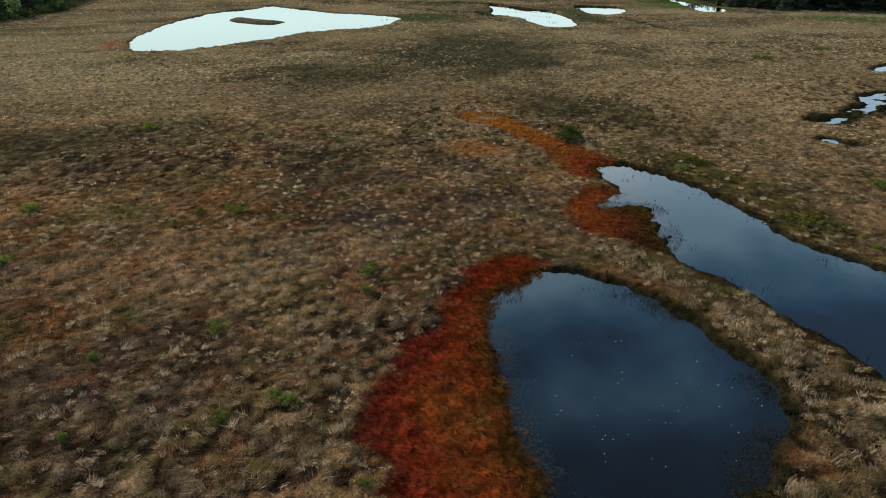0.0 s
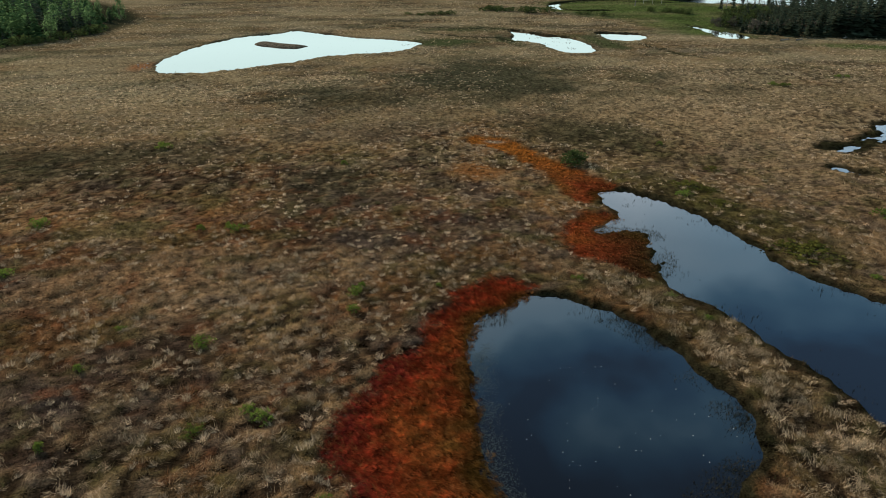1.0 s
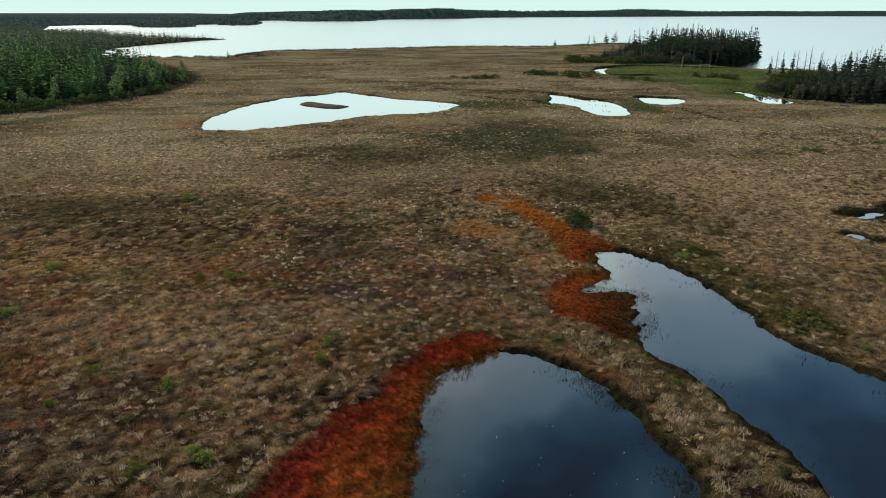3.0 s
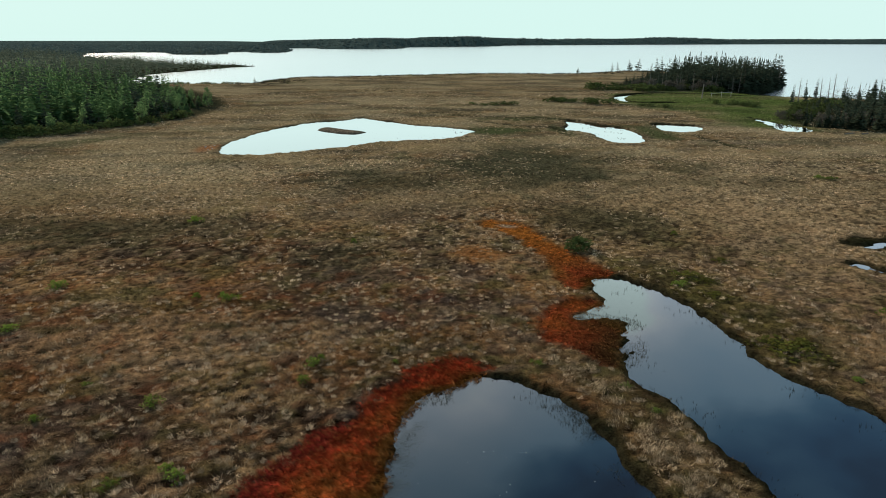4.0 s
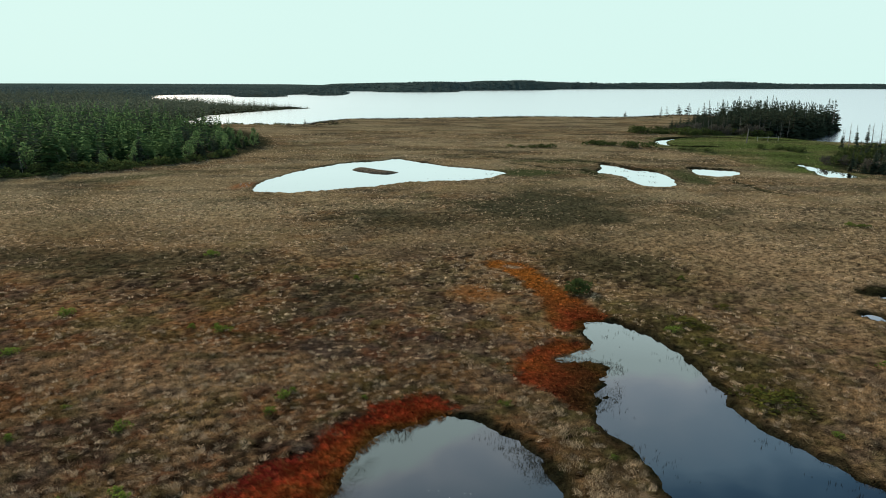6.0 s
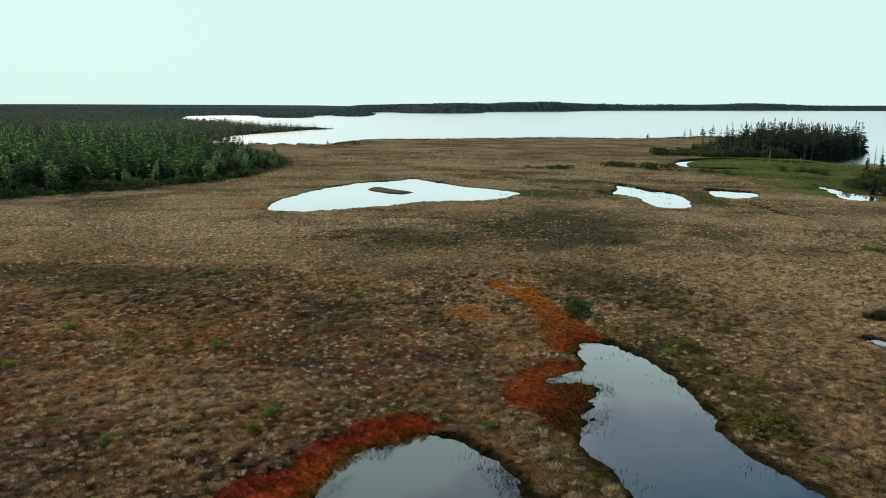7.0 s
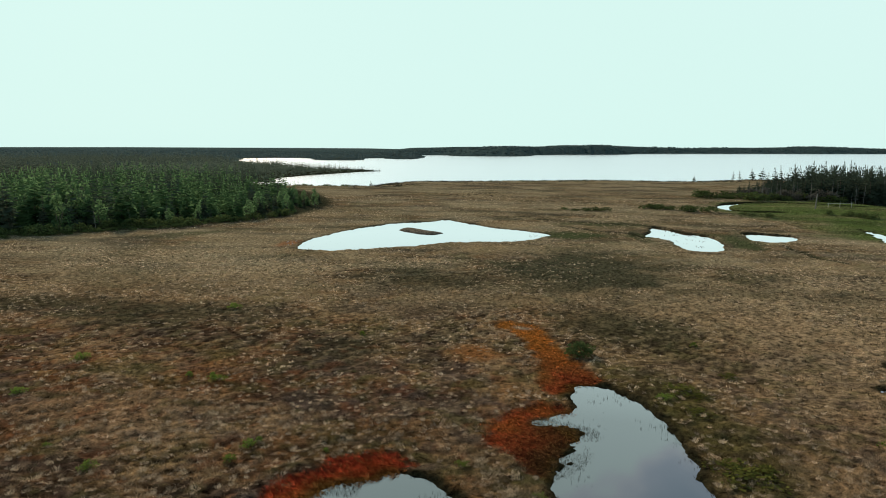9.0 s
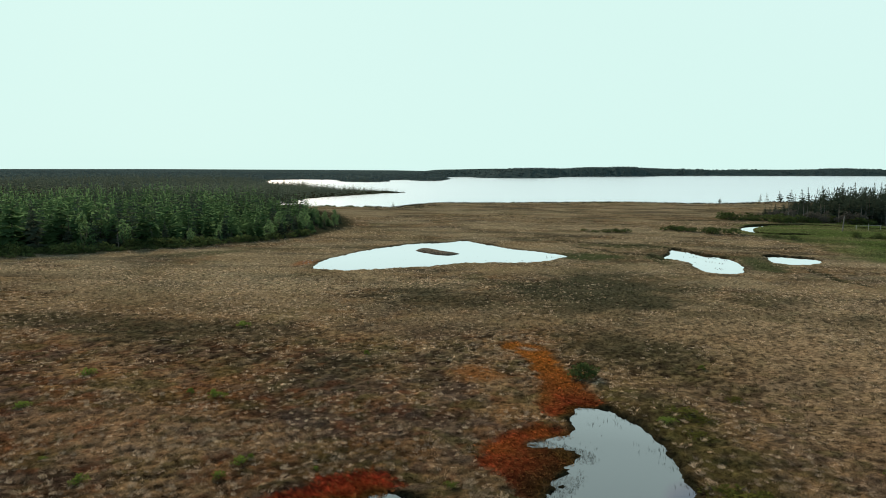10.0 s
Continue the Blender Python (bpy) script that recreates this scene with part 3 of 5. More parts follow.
BARK_MAT = rough_wood("spruce_bark", (0.05, 0.04, 0.032), (0.13, 0.105, 0.085), 9.0)
DEAD_MAT = rough_wood("weathered_dead_wood", (0.11, 0.10, 0.09), (0.26, 0.24, 0.22), 9.0)
STONE_MAT = rough_wood("pale_stone", (0.25, 0.24, 0.22), (0.55, 0.53, 0.50), 6.0)


def water_material(name, depth, ripple, rough):
    """Dark peat water: the more grazing the view, the more it mirrors the sky."""
    m = bpy.data.materials.new(name)
    m.use_nodes = True
    n, l = m.node_tree.nodes, m.node_tree.links
    n.remove(n["Principled BSDF"])
    deep, gloss, ms, lw, ramp = n.new("ShaderNodeBsdfDiffuse"), n.new("ShaderNodeBsdfGlossy"), n.new("ShaderNodeMixShader"), n.new("ShaderNodeLayerWeight"), n.new("ShaderNodeValToRGB")
    deep.inputs["Color"].default_value = (*depth, 1)
    gloss.inputs["Roughness"].default_value = rough
    gloss.inputs["Color"].default_value = (1.0, 0.955, 0.985, 1)
    lw.inputs["Blend"].default_value = 0.5
    r = ramp.color_ramp
    r.elements[0].position, r.elements[0].color = 0.0, (0.03, 0.03, 0.03, 1)
    r.elements[1].position, r.elements[1].color = 1.0, (1, 1, 1, 1)
    for p, v in ((0.3, 0.070), (0.5, 0.235), (0.62, 0.33), (0.78, 0.74), (0.87, 0.97)):
        r.elements.new(p).color = (v, v, v, 1)
    co, tx = n.new("ShaderNodeTexCoord"), node(n, "ShaderNodeTexNoise", Scale=1.6, Detail=3.0)
    bp = node(n, "ShaderNodeBump", Strength=ripple, Distance=0.02)
    l.new(co.outputs["Object"], tx.inputs["Vector"]), l.new(tx.outputs["Fac"], bp.inputs["Height"])
    l.new(bp.outputs[0], gloss.inputs["Normal"])
    l.new(lw.outputs["Facing"], ramp.inputs[0]), l.new(ramp.outputs[0], ms.inputs[0])
    l.new(deep.outputs[0], ms.inputs[1]), l.new(gloss.outputs[0], ms.inputs[2])
    l.new(ms.outputs[0], n["Material Output"].inputs["Surface"])
    return m


POND_MAT = water_material("peat_water", (0.006, 0.007, 0.009), 0.04, 0.02)
LAKE_MAT = water_material("lake_water", (0.02, 0.03, 0.035), 0.4, 0.2)


# ---- mesh helpers ----
def mesh_from(name, verts, tris, mat, colours=None, smooth=False):
    """A mesh from arrays of corners and triangles (or quads)."""
    me = bpy.data.meshes.new(name)
    n, k = len(tris), tris.shape[1]
    me.vertices.add(len(verts))
    me.vertices.foreach_set("co", np.ascontiguousarray(verts, np.float32).ravel())
    me.loops.add(n * k)
    me.loops.foreach_set("vertex_index", np.ascontiguousarray(tris, np.int32).ravel())
    me.polygons.add(n)
    me.polygons.foreach_set("loop_start", np.arange(0, n * k, k, dtype=np.int32))
    me.polygons.foreach_set("use_smooth", np.full(n, smooth))
    if colours is not None:
        at = me.color_attributes.new("tone", "FLOAT_COLOR", "POINT")
        at.data.foreach_set("color", np.concatenate([colours, np.ones((len(colours), 1))], 1).astype(np.float32).ravel())
    me.update(calc_edges=True)
    me.materials.append(mat)
    return me


def part(name, me, parent=None, label=""):
    ob = new(name, me)
    ob.parent = parent
    if label:
        ob["label"] = label
    return ob


def thing(name, m, label, category, group="", kind=""):
    ob = new(name)
    ob.matrix_basis = m
    return tagged(ob, label, category, group, kind)


# ---- ground, one sheet to the horizon ----
def spread_lines(fine_lo, fine_hi, stepsize, end_lo, end_hi, growth):
    mid = list(np.arange(fine_lo, fine_hi + 1e-6, stepsize))
    lo, hi, s = [fine_lo], [fine_hi], stepsize
    while lo[-1] > end_lo or hi[-1] < end_hi:
        s *= growth
        if lo[-1] > end_lo:
            lo.append(lo[-1] - s)
        if hi[-1] < end_hi:
            hi.append(hi[-1] + s)
    return np.array(lo[:0:-1] + mid + hi[1:])


def depth_lines():
    ys, y = [-120.0, -90.0, -66.0, -48.0, -36.0, -28.0, -22.0, -18.0] + list(np.arange(-15.0, 7.9, 0.9)), 8.0
    while y < 4600:
        ys.append(y)
        y += (0.45 if 84 < y < 118 or 137 < y < 171 else max(0.16, 0.0078 * y)) if y < 330 else 0.03 * y
    return np.array(ys)


def width_lines():
    """Across the bog: fine where the camera passes near and round the streams, then wider and wider."""
    xs = spread_lines(-26, 52, 0.25, -3000, 52, 1.075)
    east = spread_lines(52, 88, 0.55, 52, 3000, 1.075)
    return np.concatenate([xs[xs < 51.9], east])


gx, gy = np.meshgrid(width_lines(), depth_lines())
ny, nx = gx.shape
g_water = water_distance(gx, gy)
g_lake = distance(gx, gy, LAKE, 300.0) + (fbm(gx, gy, 6, 3, 71) - 0.5) * np.clip(gy / 60, 1, 12)
g_islet = distance(gx, gy, ISLET, 5.0) + (fbm(gx, gy, 2, 2, 72) - 0.5)
gz = land_height(gx, gy, g_water, g_lake)
gz = np.where(g_islet < 0.4, np.maximum(gz, WATER_Z + 0.24 * step(0.4, -0.8, g_islet)), gz)
g_moss = moss_amount(gx, gy)
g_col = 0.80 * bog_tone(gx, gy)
g_shaded_bank = water_distance(gx, gy - 0.9) < g_water - 0.3       # banks that face the south; their shade is painted on at the far eastern pools
g_col = blend(g_col, PEAT_AND_SHADE, np.where(gy > 60, np.where(g_shaded_bank & (gx > 24), 0.92, 0.35), 0.92) * step(np.where((gy > 60) & (gx > 24), 0.72, 0.65), 0.2, g_water) * (1 - g_moss))
# ground below the moss blades darkened, painting in the shade of the gaps
g_mc = 0.34 * moss_tone(gx, gy, g_water)
g_col = g_col * (1 - g_moss[..., None]) + g_mc * g_moss[..., None]
g_col = blend(g_col, PEAT_AND_SHADE, 0.8 * step(0.0, -0.25, g_water))
g_col = blend(g_col, (0.30, 0.12, 0.05), patches(gx, gy, [(-18.4, 82.6, 1.8, 3.2, 0, 0.7)]) * step(-0.1, 0.2, g_water))
g_col = blend(g_col, (0.17, 0.14, 0.105), 0.9 * step(0.5, 0.0, g_islet))
# far land takes the same painted blue haze
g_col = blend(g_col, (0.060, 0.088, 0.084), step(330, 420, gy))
gi = np.arange(ny * nx).reshape(ny, nx)
quads = np.stack([gi[:-1, :-1], gi[:-1, 1:], gi[1:, 1:], gi[1:, :-1]], -1).reshape(-1, 4)
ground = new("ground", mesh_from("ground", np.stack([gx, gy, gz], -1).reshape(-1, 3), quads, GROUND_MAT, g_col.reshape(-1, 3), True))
tagged(ground, "brown tussocky peat bog with dark heath and rusty patches", "ground", kind="structure")


GRID_X, GRID_Y = gx[0], gy[:, 0]


def height_at(x, y):
    """The ground's height, from the sheet itself."""
    i = np.clip(np.searchsorted(GRID_X, x) - 1, 0, nx - 2)
    j = np.clip(np.searchsorted(GRID_Y, y) - 1, 0, ny - 2)
    u, v = (x - GRID_X[i]) / (GRID_X[i + 1] - GRID_X[i]), (y - GRID_Y[j]) / (GRID_Y[j + 1] - GRID_Y[j])
    return (gz[j, i] * (1 - u) + gz[j, i + 1] * u) * (1 - v) + (gz[j + 1, i] * (1 - u) + gz[j + 1, i + 1] * u) * v


# ---- water ----
def water(name, outline, z, mat, label, widen):
    c = outline.mean(0)
    d = outline - c
    nrm = np.roll(outline, -1, 0) - np.roll(outline, 1, 0)
    nrm = np.stack([nrm[:, 1], -nrm[:, 0]], 1) / (np.linalg.norm(nrm, axis=1)[:, None] + 1e-9)
    area = np.sum(outline[:, 0] * np.roll(outline[:, 1], -1) - np.roll(outline[:, 0], -1) * outline[:, 1])
    wide = outline + nrm * widen * (1 if area > 0 else -1)
    me = bpy.data.meshes.new(name)
    me.from_pydata([(float(p[0]), float(p[1]), z) for p in wide], [], [list(range(len(wide)))[::1 if area > 0 else -1]])
    me.materials.append(mat)
    ob = new(name, me)
    return tagged(ob, label, "water", kind="structure")


water("near_pond", NEAR_POND, WATER_Z, POND_MAT, "dark still peat pond mirroring a blue evening sky", 0.45)
water("channel_pond", CHANNEL, WATER_Z, POND_MAT, "long narrow still bog pool with sedge along its banks", 0.45)
water("big_pond", BIG_POND, WATER_Z, POND_MAT, "wide pale bog pond mirroring the bright sky", 0.8)
water("east_pond", POND_EAST, WATER_Z, POND_MAT, "shallow bog pond with mats of sedge in it", 0.8)
water("far_pond", POND_FAR, WATER_Z, POND_MAT, "small bright bog pond beside the green marsh", 0.8)
water("east_pool", POOL_EAST, WATER_Z, POND_MAT, "small broken pool among tussocks", 0.5)
water("slit_pool", POOL_SLIT, WATER_Z, POND_MAT, "narrow slit of water under a peat bank", 0.4)
water("edge_pool", POOL_EDGE, WATER_Z, POND_MAT, "small bright pool far out on the bog", 0.5)
water("marsh_stream", STREAM_BEND, WATER_Z, POND_MAT, "winding stream round the green marsh", 0.6)
water("wood_stream", STREAM_EAST, WATER_Z, POND_MAT, "dark stream along the edge of the spruce wood", 0.6)
water("lake", LAKE, LAKE_Z, LAKE_MAT, "large pale lake with faint ripples", 5.0)


# ---- what grows on the bog ----
def scatter(rng, n, x0, x1, y0, y1):
    return rng.uniform(x0, x1, n), rng.uniform(y0, y1, n)


def in_view_fan(x, y):
    return (y < 8) | ((x > -0.80 * y - 9) & (x < 0.80 * y + 15))


def blades(rng, x, y, z, colour, count, length, width, lean, segments=2, base_spread=0.06, comb=0.0, toward=None):
    """Tufts: count blades from each place, fanned out and bowed over."""
    n = len(x)
    az = rng.uniform(0, 2 * np.pi, (n, count))
    if comb:        # strands laid over to one side
        az = (rng.uniform(0, 2 * np.pi, (n, 1)) if toward is None else np.full((n, 1), toward)) + rng.normal(0, comb, (n, count))
    ln = length[:, None] * rng.uniform(0.55, 1.15, (n, count))
    le = np.clip(rng.normal(lean, 0.28, (n, count)), 0.05, 1.45)
    w = width * rng.uniform(0.6, 1.3, (n, count))
    ca, sa = np.cos(az), np.sin(az)
    off, oa = np.sqrt(rng.uniform(0, 1, (n, count))) * base_spread, rng.uniform(0, 2 * np.pi, (n, count))
    bx, by, bz = x[:, None] + np.cos(oa) * off, y[:, None] + np.sin(oa) * off, np.broadcast_to(z[:, None], (n, count)) - 0.02
    side = np.stack([-sa, ca, np.zeros_like(sa)], -1)
    base = np.stack([bx, by, bz], -1)
    if segments == 2:
        mid = base + np.stack([ca * np.sin(le * 0.6), sa * np.sin(le * 0.6), np.cos(le * 0.6)], -1) * (ln * 0.55)[..., None]
        tip = mid + np.stack([ca * np.sin(le * 1.25), sa * np.sin(le * 1.25), np.cos(le * 1.25)], -1) * (ln * 0.5)[..., None]
        v = np.stack([base - side * w[..., None] * 0.4, base + side * w[..., None] * 0.4, mid + side * w[..., None] * 0.5, mid - side * w[..., None] * 0.5, tip], -2)
        pat = np.array([[0, 1, 2], [0, 2, 3], [3, 2, 4]])
    else:
        tip = base + np.stack([ca * np.sin(le), sa * np.sin(le), np.cos(le)], -1) * ln[..., None]
        v = np.stack([base - side * w[..., None] * 0.5, base + side * w[..., None] * 0.5, tip], -2)
        pat = np.array([[0, 1, 2]])
    k = v.shape[-2]
    verts = v.reshape(-1, 3)
    tris = (np.arange(n * count)[:, None, None] * k + pat[None]).reshape(-1, 3)
    cols = np.repeat(colour, count * k, 0)
    return verts, tris, cols


def growth(name, label, category, data, mat):
    ob = new(name, mesh_from(name, *data[:2], mat, data[2]))
    return tagged(ob, label, category, kind="stuff")


rng = np.random.default_rng(4)


def tussocks(n, y0, y1, x0, x1, count, size, width, segments, name, label):
    x, y = scatter(rng, n, x0, x1, y0, y1)
    keep = in_view_fan(x, y)
    x, y = x[keep], y[keep]
    d, lake = water_distance(x, y), distance(x, y, LAKE, 20.0)
    moss = moss_amount(x, y)
    keep = (d > 0.5) & (moss < rng.uniform(0.1, 0.7, len(x))) & (lake > 3)
    # tussocks stand on the hummocks, in drifts
    keep &= rng.uniform(0, 1, len(x)) < 0.12 + 1.2 * step(0.45, 0.66, fbm(x, y, 0.42, 3, 21)) * (0.35 + 0.5 * patches(x, y, STRAW_PATCHES) + 0.65 * step(0.3, 0.6, fbm(x, y, 11.0, 3, 19)))
    keep &= rng.uniform(0, 1, len(x)) > np.maximum(0.75 * patches(x, y, DARK_PATCHES), np.maximum(0.8 * heath_amount(x, y) * step(80, 40, y), np.maximum(0.55 * patches(x, y, MIRE_PATCHES), 0.75 * pool_edge(x, y))))
    x, y = x[keep], y[keep]
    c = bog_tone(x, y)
    pale = rng.uniform(0, 1, len(x)) ** 2.4
    c = blend(c, (0.62, 0.48, 0.32), (0.05 + 0.62 * pale) * (1 - 0.6 * patches(x, y, MIRE_PATCHES))) * rng.uniform(0.30, 1.45, (len(x), 1))
    ln = size * rng.uniform(0.6, 1.4, len(x))
    growth(name, label, "grass", blades(rng, x, y, height_at(x, y), c, count, ln, width, 1.15 if y0 < 60 else 1.3, segments, 0.14, 0.9), mat=BLADE_MAT)


tussocks(105000, 8, 30, -33, 39, 15, 0.22, 0.0125, 1, "tussock_grass", "pale dry cottongrass tussocks over the bog")
tussocks(9000, -14, 8, -22, 36, 8, 0.20, 0.03, 1, "tussock_grass", "dry cottongrass tussocks under the open sky")
tussocks(60000, 30, 62, -58, 62, 12, 0.19, 0.024, 1, "tussock_grass", "pale dry cottongrass tussocks farther out on the bog")
tussocks(36000, 62, 200, -60, 90, 6, 0.30, 0.08, 1, "tussock_grass", "low dry grass over the distant bog")


def pale_tufts(n, y0, y1, x0, x1, count, size, width, segments, spread, label, gain=1.0):
    x, y = scatter(rng, n, x0, x1, y0, y1)
    keep = in_view_fan(x, y) & (water_distance(x, y) > 0.45) & (moss_amount(x, y) < 0.3) & (distance(x, y, LAKE, 20.0) > 6)
    keep &= rng.uniform(0, 1, n) < np.maximum(np.maximum(step(0.30, 0.58, fbm(x, y, 6.0, 3, 83)), 1.6 * east_bank(x, y)), patches(x, y, STRAW_PATCHES[1:3])) * (1 - 0.8 * patches(x, y, RUST_PATCHES)) * (1 - 0.65 * patches(x, y, MIRE_PATCHES))
    keep &= rng.uniform(0, 1, n) > np.maximum(np.maximum(0.5 * heath_amount(x, y), 0.9 * patches(x, y, DARK_PATCHES)), pool_edge(x, y))
    keep &= (distance(x, y, MARSH, 6.0) > 1) & (distance(x, y, WEST_WOOD, 6.0) > 2)
    x, y = x[keep], y[keep]
    c = np.array([(0.74, 0.57, 0.39)]) * gain * rng.uniform(0.45, 1.2, (len(x), 1))
    growth("pale_tussock_grass", label, "grass", blades(rng, x, y, height_at(x, y) + 0.02, c, count, size * rng.uniform(0.5, 1.35, len(x)), width, 1.15 if y0 < 60 else 1.3, segments, spread, 0.6), BLADE_MAT)


pale_tufts(15000, 8, 34, -36, 42, 44, 0.19, 0.0095, 1, 0.12, "bleached tussocks standing out on the bog")
pale_tufts(36000, 34, 75, -65, 75, 18, 0.15, 0.022, 1, 0.15, "bleached tussocks farther out on the bog", 1.2)
pale_tufts(30000, 75, 170, -60, 90, 7, 0.24, 0.06, 1, 0.25, "bleached tussocks dotted over the distant bog", 0.95)


def big_tufts(n, size, x0, x1, label):
    """Large bleached cottongrass tufts, thickest on the bank between the two near pools."""
    x, y = scatter(rng, n, x0, x1, 8, 34)
    bank = middle_bank(x, y)
    keep = in_view_fan(x, y) & (water_distance(x, y) > 0.55) & (moss_amount(x, y) < 0.2) & (pool_edge(x, y) < 0.7)
    keep &= rng.uniform(0, 1, n) < np.maximum((0.4 if size > 0.9 else 1.0) * bank * step(0.40, 0.56, fbm(x, y, 0.8, 3, 85)), 0.42 * step(0.45, 0.65, fbm(x, y, 3.0, 3, 84)) * (0.25 + 0.75 * step(26, 19, y)) * (1 - 0.7 * heath_amount(x, y)))
    x, y = x[keep], y[keep]
    c = np.array([(0.66, 0.515, 0.345)]) * rng.uniform(0.4, 1.1, (len(x), 1))
    growth("bleached_tuft", label, "grass", blades(rng, x, y, height_at(x, y) + 0.05, c, 70, size * rng.uniform(0.14, 0.30, len(x)), 0.0065 if size > 0.9 else 0.0085, 1.2, 2, 0.15 if size > 0.9 else 0.26, 0.8), BLADE_MAT)


big_tufts(3600, 1.0, -30, 36, "large bleached cottongrass tufts over the bog")
big_tufts(1000, 0.75, 10.5, 18.5, "bleached cottongrass tufts crowded on the bank between the pools")


def heath(n, y0, y1, x0, x1, count, size, width, name, label):
    x, y = scatter(rng, n, x0, x1, y0, y1)
    keep = in_view_fan(x, y)
    x, y = x[keep], y[keep]
    keep = (water_distance(x, y) > 0.05) & (moss_amount(x, y) < 0.6) & (distance(x, y, LAKE, 20.0) > 2)
    x, y = x[keep], y[keep]
    c = blend(bog_tone(x, y), (0.10, 0.070, 0.045), 0.45 * (1 - pool_edge(x, y))) * rng.uniform(0.2, 0.85, (len(x), 1))
    c = blend(c, (0.09, 0.105, 0.035), 0.5 * (rng.uniform(0, 1, len(x)) < 0.18) * (1 - 0.6 * pool_edge(x, y)))
    growth(name, label, "heath", blades(rng, x, y, height_at(x, y), c, count, size * rng.uniform(0.6, 1.4, len(x)), width, 0.75, 1, 0.16), HEATH_MAT)


heath(22000, 8, 34, -36, 42, 9, 0.13, 0.019, "dwarf_heath", "low brown dwarf heath between the tussocks")
heath(3000, -14, 8, -22, 36, 6, 0.17, 0.03, "dwarf_heath", "low brown heath between dry tussocks")
heath(16000, 34, 75, -70, 75, 7, 0.15, 0.045, "dwarf_heath", "low dark heath over the distant bog")

# taller grey-brown heath along the lake shore
x, y = scatter(rng, 14000, -45, 110, 150, 300)
d = distance(x, y, LAKE, 40.0) + 14 * (fbm(x * 0.6, y, 9.0, 3, 86) - 0.5)
keep = in_view_fan(x, y) & (distance(x, y, LAKE, 40.0) > 0.8) & (rng.uniform(0, 1, len(x)) < step(20, 4, d)) & (marsh_distance(x, y) > 2)
x, y = x[keep], y[keep]
c = blend(np.array([(0.075, 0.062, 0.046)]) * rng.uniform(0.4, 1.2, (len(x), 1)), (0.070, 0.080, 0.030), 0.7 * (fbm(x, y, 7.0, 3, 87) > 0.52))
growth("shore_heath", "low grey-brown heath and sweet gale along the lake shore", "heath", blades(rng, x, y, height_at(x, y), c, 9, rng.uniform(0.25, 0.75, len(x)), 0.16, 0.6, 1, 0.45), HEATH_MAT)


def moss_carpet(outline, n, name, label, size):
    lo, hi = outline.min(0) - 1, outline.max(0) + 1
    x, y = scatter(rng, n, lo[0], hi[0], lo[1], hi[1])
    d = water_distance(x, y)
    keep = (distance(x, y, outline, 2.0) < 0.9) & (rng.uniform(0.15, 0.9, n) < moss_amount(x, y)) & (d > -0.35 * rng.uniform(0, 1, n))
    x, y, d = x[keep], y[keep], d[keep]
    c = moss_tone(x, y, d) * rng.uniform(0.35, 2.1, (len(x), 1)) * (0.62 + 0.55 * step(0.36, 0.62, fbm(x * 0.8, y * 1.2, 0.24, 3, 55)))[:, None]
    # golden blades: sparse sedge, and highlights on the moss painted as colour
    c = blend(c, (0.52, 0.27, 0.09), 0.5 * (rng.uniform(0, 1, len(x)) < np.where(y < 26, 0.16, 0.28)))
    growth(name, label, "moss", blades(rng, x, y, np.maximum(height_at(x, y), WATER_Z), c, 16, size * rng.uniform(0.6, 1.4, len(x)), 0.015, 1.1, 1, 0.05, 0.5, 3.3), MOSS_MAT)


moss_carpet(MOSS_NEAR, 30000, "red_moss", "crimson and orange moss and sedge carpet along the pond", 0.20)
moss_carpet(MOSS_STRIP, 9000, "orange_moss", "orange strip of bog moss leading to the pool", 0.13)
moss_carpet(MOSS_BANK, 8000, "rusty_moss", "rusty red moss bank fading to olive at the water", 0.12)


# ---- trees and bushes ----
def kites(rng, pos, along, side, length, width):
    """Needle sprays: one kite of two triangles at each place."""
    n = len(pos)
    mid = pos + along * (length * 0.45)[:, None]
    v = np.stack([pos, mid + side * width[:, None], pos + along * length[:, None], mid - side * width[:, None]], 1)
    tris = (np.arange(n)[:, None, None] * 4 + np.array([[0, 1, 2], [0, 2, 3]])[None]).reshape(-1, 3)
    return v.reshape(-1, 3), tris


